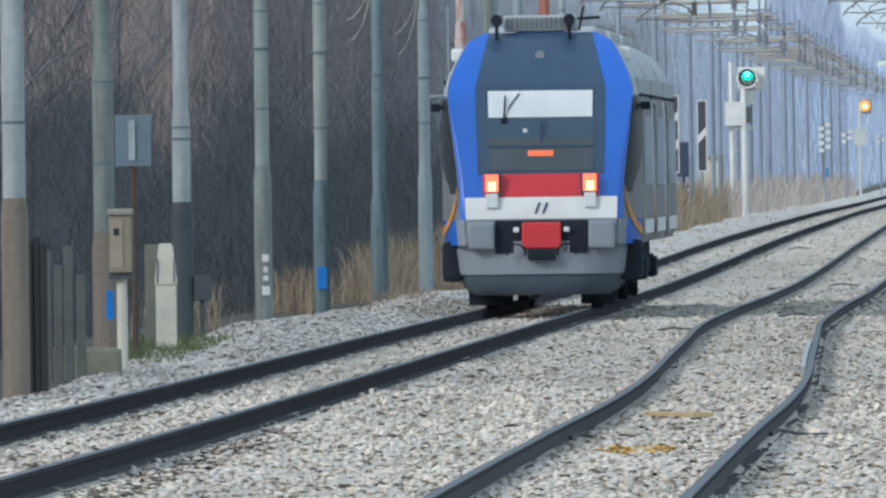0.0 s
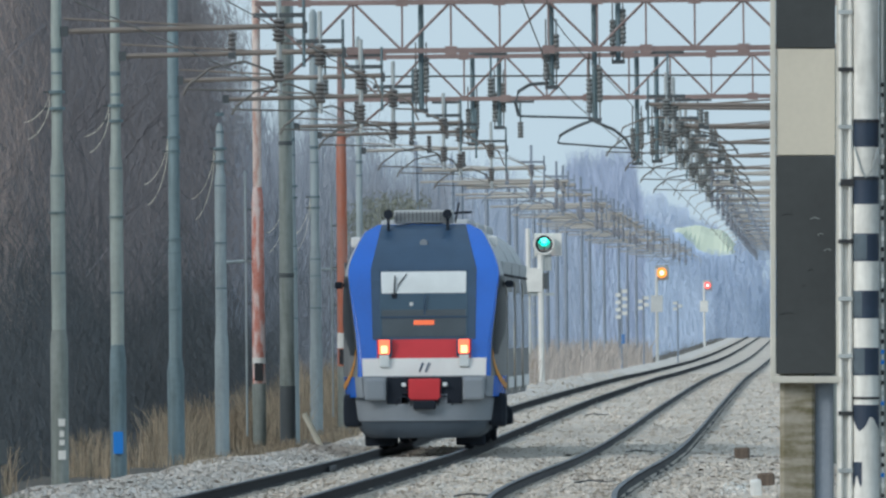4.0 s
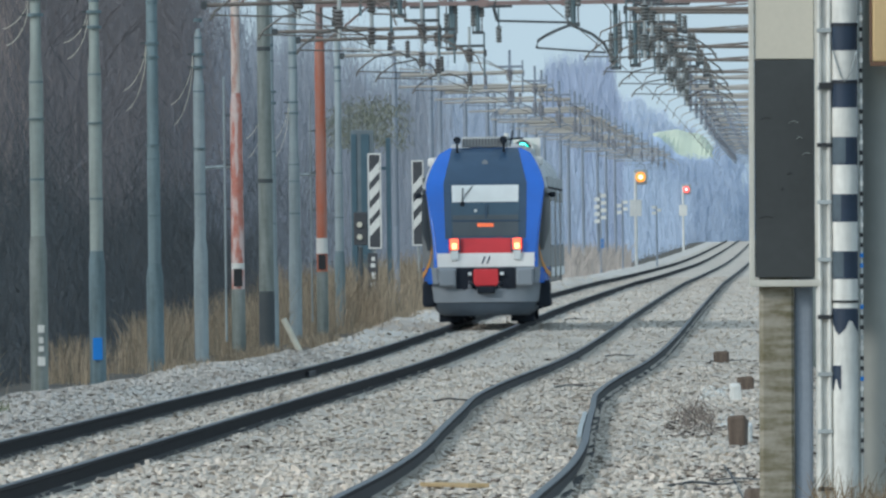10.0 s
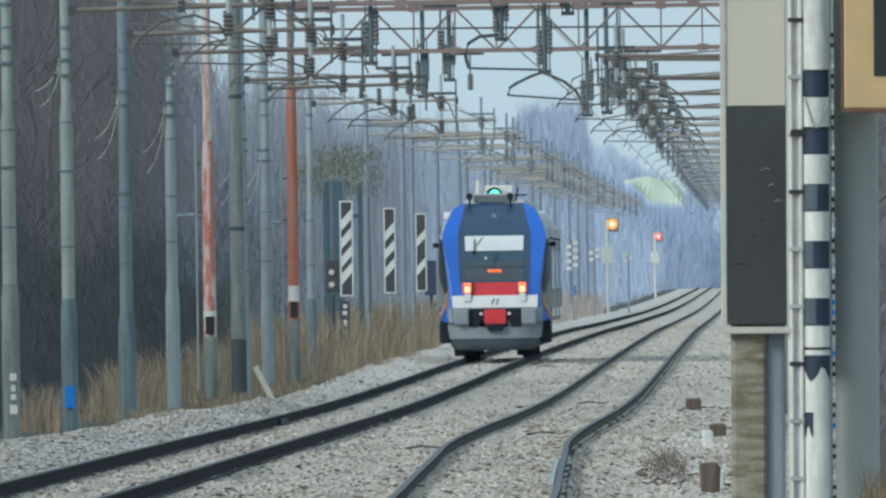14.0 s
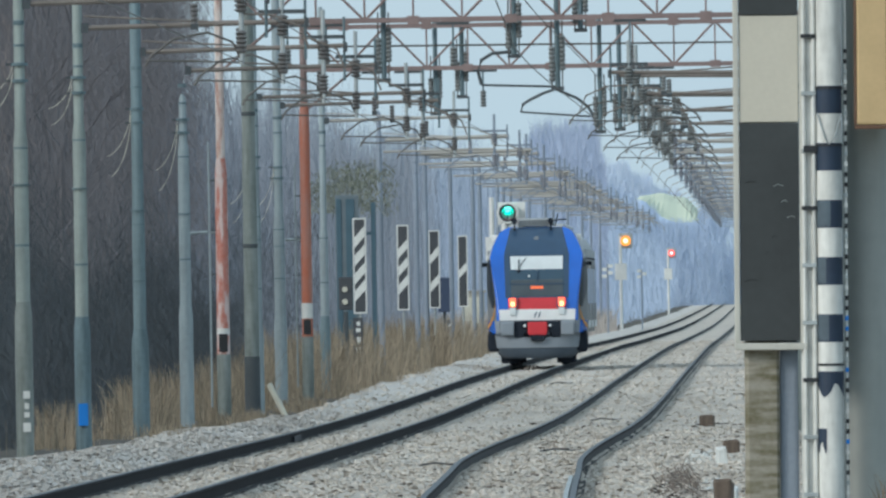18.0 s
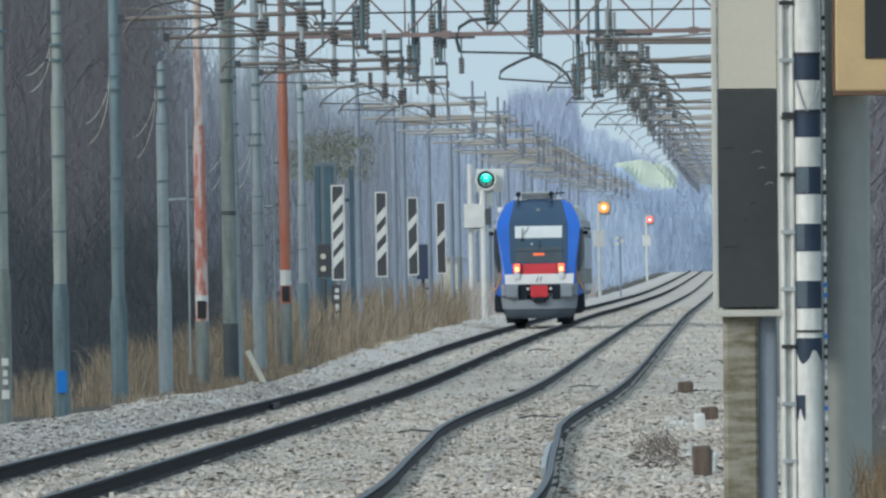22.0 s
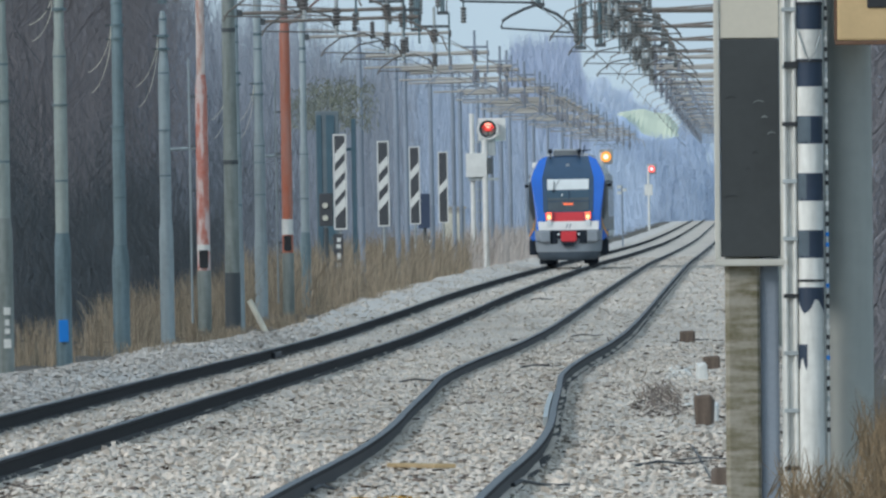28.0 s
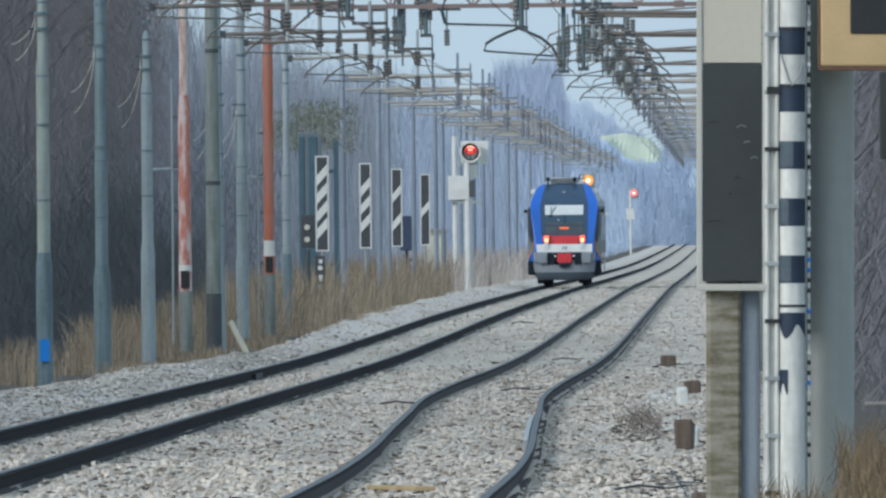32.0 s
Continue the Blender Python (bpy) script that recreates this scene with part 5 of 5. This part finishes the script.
# ---- the railcar: three cars, its rear end towards the camera; local y runs forward from the rear face ----
M_tblue = mat("train_blue", (0.015, 0.130, 0.59), 0.25, vary=0.2, scale=1.0, spec=0.8)
M_tdark = mat("train_dark_front", (0.042, 0.080, 0.140), 0.3, vary=0.2, spec=0.5)
M_tgrey = mat("train_grey", (0.25, 0.28, 0.31), 0.5, vary=0.2, scale=1.0)
M_tside = mat("train_side_grey", (0.19, 0.195, 0.195), 0.5, vary=0.25, scale=0.5)
M_tdoor = mat("train_door", (0.30, 0.285, 0.25), 0.5, vary=0.2, scale=1.0)
M_troof = mat("train_roof", (0.46, 0.48, 0.49), 0.6, vary=0.2, scale=0.6)
M_twhite = mat("train_white", (0.78, 0.78, 0.76), 0.45, vary=0.12)
M_tred = mat("train_red", (0.62, 0.045, 0.055), 0.4, vary=0.15)
M_torange = mat("train_orange", (0.62, 0.27, 0.035), 0.5, vary=0.15)
M_tblack = mat("train_underframe", (0.026, 0.032, 0.043), 0.9, vary=0.4, scale=2.0, spec=0.1)
M_tglass = mat("train_glass", (0.045, 0.085, 0.125), 0.12, vary=0.1, spec=0.6)
M_sideglass = mat("train_side_glass", (0.018, 0.024, 0.030), 0.4, vary=0.1, spec=0.25)
M_blind = mat("pale_blind", (0.70, 0.74, 0.74), 0.6, vary=0.12)
M_tail = glow("tail_lamp", (1.0, 0.13, 0.06), 1.7)
M_core = glow("tail_lamp_core", (1.0, 0.62, 0.25), 1.6)
M_disp = glow("amber_display", (0.9, 0.17, 0.06), 0.35)
CAR = 17.3
train = thing("railcar", pose(0, 0, 0), "blue and grey three-car diesel railcar seen from its rear", "train")


# how far the end wall lies behind its foremost plane, at a height
nose_y = curve_of([(0, 0), (1.3, 0), (1.9, .11), (2.5, .26), (3.1, .45), (3.5, .78), (3.8, 1.14), (3.95, 1.38), (4.2, 1.9)])


def ring_at(y, w, lo, hi):
    """Half widths of a body section by height."""
    hs = (lo, lo + .25, 1.3, 2.2, 2.85, 3.05, 3.2, 3.35, 3.5, 3.65, 3.77, 3.87, 3.93, 3.97)
    ks = (.955, .985, 1.0, 1.0, .99, .975, .955, .92, .87, .80, .70, .56, .40, .18)
    return [(k * w, y, z) for z, k in zip(hs, ks) if lo <= z <= hi]


def shell(bm, sections):
    rows = []
    for sec in sections:
        left = [bm.verts.new((-x, y, z)) for x, y, z in sec]
        right = [bm.verts.new((x, y, z)) for x, y, z in sec]
        rows.append(left + right[::-1])
    for a, b in zip(rows, rows[1:]):
        n = len(a)
        for k in range(n):
            bm.faces.new((a[k], a[(k + 1) % n], b[(k + 1) % n], b[k]))
    return rows


W = 1.43
# end cap: its surface runs from the narrow raked face (u = 0) round to the full body (u = 1)
face_w = curve_of([(.9, 1.07), (1.3, 1.10), (1.62, 1.10), (1.95, 1.13), (2.5, 1.22), (3.0, 1.30), (3.15, 1.31), (3.41, 1.23), (3.67, 1.11), (3.85, 1.00), (3.95, .80)])
body_w = curve_of([(.9, 1.40), (1.3, 1.43), (2.2, 1.43), (2.95, 1.41), (3.2, 1.365), (3.41, 1.29), (3.67, 1.145), (3.85, 1.02), (3.95, .81)])


def cap_at(u, z, s, out=0.0):
    e = math.sin(u * math.pi / 2)
    x = face_w(z) + (body_w(z) - face_w(z)) * e + out
    return (s * x, nose_y(z) + (1.75 - nose_y(z)) * u * u * .9 + .12 * u - out * .5, z)


def cap_patch(name, s, zs, u0, u1, material, out, label="", parent=None, n=6):
    """A piece of the end cap's skin between two edges, each a number or a function of the height."""
    bm = bmesh.new()
    rows = []
    for z in zs:
        a, b = (u0(z) if callable(u0) else u0), (u1(z) if callable(u1) else u1)
        rows.append([bm.verts.new(cap_at(a + (b - a) * k / n, z, s, out)) for k in range(n + 1)])
    for p, q in zip(rows, rows[1:]):
        for k in range(n):
            f = (p[k], p[k + 1], q[k + 1], q[k])
            bm.faces.new(f if s > 0 else f[::-1])
    return part(name, bm, material, parent or train, label, True)


def heights(a, b, n):
    return [a + (b - a) * i / n for i in range(n + 1)]


for s in (-1, 1):
    pillar_edge = lambda z: .13 + .10 * ease((z - 3.0) / .5)
    cap_patch("cab_pillar", s, heights(1.28, 3.95, 22), 0, pillar_edge, M_tblue, 0, "bright blue cab pillar")
    cap_patch("cab_side", s, heights(1.28, 3.05, 12), pillar_edge, 1.0, M_tside, 0, "dark grey cab flank")
    # roof colour, also carried over the pillar's shoulder as its painted highlight
    cap_patch("cab_roof", s, heights(3.05, 3.95, 10), pillar_edge, 1.0, M_troof, 0, "pale cab roof with the pillar's highlight in it")
    cap_patch("corner_panel", s, heights(.92, 1.28, 3), 0, .24, M_tgrey, 0, "grey lower corner panel")
    cap_patch("lower_corner", s, heights(.92, 1.28, 3), .24, 1.0, M_tblue, 0, "blue lower corner")
    cap_patch("side_window", s, heights(1.66, 3.02, 12), .17, lambda z: .90 - .52 * ease((2.3 - z) / .64), M_sideglass, .012, "dark tapering cab side window")
    bm = bmesh.new()
    rows = [[bm.verts.new(cap_at(u, z + d, s, .014)) for d in (-.055, .055)] for u, z in ((.16, 1.72), (.22, 1.52), (.32, 1.36), (.46, 1.24), (.65, 1.15), (.85, 1.10), (1.0, 1.08))]
    for p, q in zip(rows, rows[1:]):
        f = (p[0], p[1], q[1], q[0])
        bm.faces.new(f[::-1] if s > 0 else f)
    part("side_stripe", bm, M_torange, train, "orange curved stripe")
bm = bmesh.new()
rows = [(bm.verts.new((-face_w(z), nose_y(z) + .004, z)), bm.verts.new((face_w(z), nose_y(z) + .004, z))) for z in heights(1.28, 3.95, 22)]
for p, q in zip(rows, rows[1:]):
    bm.faces.new((p[0], p[1], q[1], q[0]))
part("end_wall", bm, M_tblue, train, "bright blue end wall", True)


def front_panel(name, z0, z1, w0, w1, material, out, label="", steps=6, parent=None):
    """A panel that lies on the raked end wall."""
    bm = bmesh.new()
    a, b = [], []
    for i in range(steps + 1):
        z = z0 + (z1 - z0) * i / steps
        w = w0 + (w1 - w0) * i / steps
        for lst, o in ((a, -out), (b, -out + .03)):
            lst.append((bm.verts.new((-w, nose_y(z) + o, z)), bm.verts.new((w, nose_y(z) + o, z))))
    for i in range(steps):
        bm.faces.new((a[i][0], a[i][1], a[i + 1][1], a[i + 1][0]))
        bm.faces.new((b[i][1], b[i][0], b[i + 1][0], b[i + 1][1]))
        for k in (0, 1):
            q = (a[i][k], a[i + 1][k], b[i + 1][k], b[i][k])
            bm.faces.new(q if k == 0 else q[::-1])
    bm.faces.new((a[0][1], a[0][0], b[0][0], b[0][1]))
    bm.faces.new((a[-1][0], a[-1][1], b[-1][1], b[-1][0]))
    return part(name, bm, material, parent or train, label)


front_panel("brow", 3.16, 3.945, .93, .74, M_tdark, .012, "dark panel above the windscreen", 10)
front_panel("surround", 1.93, 3.17, .90, .93, M_tdark, .010, "dark windscreen surround")
ws = front_panel("windscreen", 1.97, 3.13, .765, .775, M_tglass, .020, "dark glossy windscreen")
front_panel("blind", 2.74, 3.12, .74, .75, M_blind, .026, "pale blind behind the top of the windscreen", parent=ws)
front_panel("display", 2.185, 2.265, .18, .18, M_disp, .027, "small orange lit display", parent=ws)
front_panel("dashboard", 1.98, 2.45, .73, .74, mat("dark_desk", (0.075, 0.095, 0.11), 0.5, vary=0.3, scale=2.0), .0225, "grey desk seen through the glass", parent=ws)
part("wiper", tubed([(-.50, nose_y(2.78) - .045, 2.70), (-.44, nose_y(2.9) - .045, 2.90), (-.30, nose_y(3.08) - .045, 3.08)], .010, 5), M_tblack, ws)
part("wiper", tubed([(-.52, nose_y(2.72) - .05, 2.70), (-.50, nose_y(3.0) - .045, 3.05)], .012, 5), M_tblack, ws)
part("wiper_base", boxed(-.56, -.47, nose_y(2.7) - .06, nose_y(2.7), 2.66, 2.74, .015), M_tblack, ws)
part("screen_bar", boxed(-.75, .75, nose_y(2.32) - .035, nose_y(2.32) - .005, 2.305, 2.335), M_tdark, ws, "dark line of the desk")
part("screen_post", boxed(.0, .025, nose_y(2.5) - .06, nose_y(2.5) - .02, 2.33, 2.72), M_tdark, ws)
part("mirror_spot", disc(-.22, 2.55, .035, nose_y(2.55) - .03, nose_y(2.55) - .02, 10), M_blind, ws)
front_panel("grey_panel", .96, 1.29, 1.075, 1.085, M_tgrey, .012, "grey lower panel")
front_panel("red_band", 1.60, 1.93, .82, .83, M_tred, .016, "red band")
front_panel("white_band", 1.29, 1.60, 1.08, 1.09, M_twhite, .016, "white band")
for k in (-1, 1):
    part("mark", tubed([(k * .055 - .03, -.012, 1.36), (k * .055 + .03, -.005, 1.52)], .016, 5), M_tdark, train, "small dark slanting mark")
for s in (-1, 1):
    bm = boxed(s * .68 - .115, s * .68 + .115, -.03, .2, 1.62, 1.94, .03)
    lamp = part("lamp_cluster", bm, M_tdark, train, "dark lamp housing")
    part("tail_lamp", boxed(s * .70 - .095, s * .70 + .095, -.055, -.028, 1.68, 1.925, .012), M_tail, lamp, "lit red tail lamp")
    part("lamp_core", boxed(s * .70 - .055, s * .70 + .055, -.062, -.0555, 1.69, 1.82), M_core, lamp)
    part("head_lamp", boxed(s * .70 - .085, s * .70 + .085, -.05, -.010, 1.45, 1.655, .015), M_blind, lamp, "unlit pale headlamp")
    pod = part("mirror", boxed(s * 1.50 - .07, s * 1.50 + .07, .86, 1.06, 2.83, 2.95, .03), M_tblack, train, "black side camera")
    part("mirror_arm", tubed([(s * 1.36, 1.0, 2.90), (s * 1.48, .95, 2.89)], .022, 6), M_tblack, pod)
    # buffers behind square covers
    part("buffer_cover", boxed(s * .86 - .19, s * .86 + .19, -.16, .2, .86, 1.25, .05), M_tgrey, train, "grey rounded buffer cover")
# a raised black slab paints the dark of the coupling recess
part("recess", boxed(-.66, .66, -.05, .1, .80, 1.27), M_tblack, train, "black slab standing for the shaded coupling recess")
part("coupling_cover", boxed(-.28, .28, -.14, .02, .86, 1.24, .03), M_tred, train, "red square coupling cover")
for s in (-1, 1):
    part("hose", tubed([(s * (.36 + .13 * math.cos(a)), -.16 - .03 * math.sin(a), .80 + .13 * math.sin(a)) for a in heights(-.2, 3.4 if s < 0 else 3.4, 10)], .016, 6), M_tblack, train, "black hanging brake hose")
    part("hose_valve", boxed(s * .36 - .04, s * .36 + .04, -.14, -.05, 1.10, 1.17, .015), M_blind, train, "pale hose valve")
part("coupling", boxed(-.20, .20, -.2, .3, .70, .86, .03), M_tblack, train, "black coupling")
bm = bmesh.new()
outline = [(-1.30, .9), (-1.27, .55), (-1.16, .28), (-.98, .10), (-.74, .0), (-.4, -.05), (.4, -.05), (.74, .0), (.98, .10), (1.16, .28), (1.27, .55), (1.30, .9)]
r1 = [[bm.verts.new((x * k, y, z)) for x, y in outline] for z, k in ((.50, .95), (.58, .97), (.86, 1.0), (.97, .985))]
for a, b in zip(r1, r1[1:]):
    for k in range(11):
        bm.faces.new((a[k], a[k + 1], b[k + 1], b[k]))
bm.faces.new(r1[-1])
bm.faces.new(r1[0][::-1])
part("bumper", bm, M_tgrey, train, "grey rounded lower bumper", True)
bm = bmesh.new()
r1 = [[bm.verts.new((x * k, y + o, z)) for x, y in outline] for z, k, o in ((.20, .76, .14), (.27, .83, .08), (.40, .90, .04), (.51, .935, .03))]
for a, b in zip(r1, r1[1:]):
    for k in range(11):
        bm.faces.new((a[k], a[k + 1], b[k + 1], b[k]))
bm.faces.new(r1[0][::-1])
part("plough", bm, mat("plough_blue_grey", (0.075, 0.098, 0.125), 0.6, vary=0.3, scale=2.0), train, "blue-grey rounded plough", True)
for s in (-1, 1):
    part("side_skirt", boxed(s * 1.27 - .16, s * 1.27 + .16, .42, 2.6, .40, .98, .09), M_tblack, train, "black side skirt with steps")
for i in range(3):
    y0, y1 = 1.6 + CAR * i + (.3 if i else 0), CAR * (i + 1)
    bm = bmesh.new()
    shell(bm, [ring_at(y, W, .92, 3.06) for y in (y0, (y0 + y1) / 2, y1)])
    car = part("car_body", bm, M_tside, train, "grey car body", False)
    bm = bmesh.new()
    rows = shell(bm, [ring_at(y, W, 3.04, 3.98) for y in (y0 - .05, y0 + .2, (y0 + y1) / 2, y1)])
    bm.faces.new(rows[0])
    bm.faces.new(rows[-1][::-1])
    part("car_roof", bm, M_troof, car, "smooth pale rounded roof", True)
    part("roof_fairing", boxed(-.78, .78, y0 + 2.4, y1 - .6, 3.86, 4.04, .06), M_troof, car, "pale roof fairing")
    for s in (-1, 1):
        pitch = (y1 - y0 - 4.4) / 6
        for j in range(6):
            part("window", boxed(s * W - .012, s * W + .012, y0 + 3.4 + pitch * j + .05, y0 + 3.4 + pitch * (j + 1) - .05, 1.75, 2.75), M_tglass, car, "dark side window")
        part("door", boxed(s * W - .010, s * W + .014, y0 + 1.2, y0 + 2.6, 1.0, 2.95, .01), M_tdoor, car, "beige-grey passenger door")
        part("door_glass", boxed(s * W - .012, s * W + .018, y0 + 1.5, y0 + 2.3, 1.75, 2.7), M_tglass, car, "dark door glass")
        part("white_stripe", boxed(s * W - .008, s * W + .008, y0 + 2.9, y1 - .4, 1.05, 1.25), M_twhite, car)
        part("gutter", boxed(s * 1.395 - .02, s * 1.395 + .02, y0 + .2, y1 - .2, 3.03, 3.07), M_tblack, car, "dark roof gutter")
    if i:
        part("gangway", boxed(-1.1, 1.1, y0 - .35, y0, .9, 3.6), M_tblack, train)
gear = part("roof_gear", boxed(-.52, .52, 1.4, 3.2, 3.97, 4.20, .03), M_troof, train, "ribbed roof unit")
for i in range(14):
    part("rib", boxed(-.48 + .07 * i, -.462 + .07 * i, 1.36, 1.40, 4.01, 4.17), M_tside, gear)
for s in (-.62, .42):
    part("horn", disc(s, 4.13, .085, 1.1, 1.3, 12), M_tblack, train, "black horn")
    part("horn_foot", tubed([(s, 1.2, 3.85), (s, 1.2, 4.09)], .03, 6), M_tblack, train)
part("aerial", tubed([(.55, 1.8, 3.98), (.62, 1.8, 4.33)], .018, 5), M_tblack, train)
part("aerial_bar", tubed([(.40, 1.8, 4.14), (.85, 1.8, 4.16)], .022, 5), M_tblack, train)
part("roof_lamp", disc(0, 3.62, .07, nose_y(3.62) - .05, nose_y(3.62), 12), M_tgrey, train)
for s in (-1, 1):
    part("roof_vent", boxed(s * 1.20 - .09, s * 1.20 + .09, 2.0, 2.5, 3.55, 3.74, .05), M_twhite, train, "small white roof vent")
# black blocks added only to widen the dark of the wheels
for s in (-1, 1):
    part("wheel_block", boxed(s * .80 - .26, s * .80 + .26, .7, .95, .06, .5, .04), M_tblack, train, "black block filling out the dark wheels")
for bx in (2.9, 17.3, 34.6, 49.0):
    bog = part("bogie", boxed(-1.08, 1.08, bx - 1.9, bx + 1.9, .38, .66, .05), M_tblack, train, "dark bogie frame")
    for ax in (-1.25, 1.25):
        part("axle", tubed([(-.9, bx + ax, .43), (.9, bx + ax, .43)], .07, 8), M_tblack, bog)
        for s in (-1, 1):
            part("wheel", tubed([(s * .68, bx + ax, .43), (s * .82, bx + ax, .43)], .43, 22), M_tblack, bog, "dark steel wheel")
    for s in (-1, 1):
        part("axle_box", boxed(s * 1.02 - .12, s * 1.02 + .12, bx - 1.5, bx + 1.5, .30, .62, .05), M_tblack, bog)
part("underframe", boxed(-1.05, 1.05, 6.0, 47, .36, .93, .04), M_tblack, train, "dark underfloor equipment")


# single stones of the bed where the camera sees them largest
rs1 = random.Random(77)
models1 = []
for i in range(6):
    bm = boxed(-1, 1, -1, 1, -1, 1)
    for v in bm.verts:
        v.co = Vector([c * rs1.uniform(.5, 1.25) for c in v.co])
    me = bpy.data.meshes.new("stone")
    bm.to_mesh(me)
    bm.free()
    me.materials.append(M_loose)
    models1.append(me)
for i in range(300):
    y = rs1.uniform(272, 345)
    x = rs1.choice((rs1.uniform(-6.0, -3.6), rs1.uniform(-1.75, -.3)))
    k = rs1.uniform(.014, .034)
    st = new("stone", models1[i % 6])
    st.parent = ballast
    st.matrix_basis = pose(x, y, bed_z(x, y) + .012, rs1.uniform(0, 360), rs1.uniform(0, 360), rs1.uniform(0, 360)) @ Matrix.Diagonal((k, k * 1.2, k * .8, 1))


def motions():
    sway = curve_of([(0, .085), (1.5, .06), (3, .04), (6, .03), (14, .03), (32, .045)])
    rows = []
    for i in range(0, 17):
        t = 2.0 * i
        y = 516 + 29.8 * t - 0.06 * t * t
        heading = math.degrees(math.atan2(track_l(y + 50) - track_l(y), 50))
        rows.append((t, pose(track_l(y) + sway(t), y, rail_z(y), 0, 0, -heading)))
    walk(train, rows)
    # the spectacle drops the red glass before the lamp between 27 and 28 seconds
    turns = [(0.0, 0), (26.9, 0), (27.2, 60), (27.5, 120), (27.8, 180), (32.0, 180)]
    walk(spectacle, [(t, pose(0, 0, head_z - .17) @ pose(0, 0, 0, 0, a, 0)) for t, a in turns])


motions()
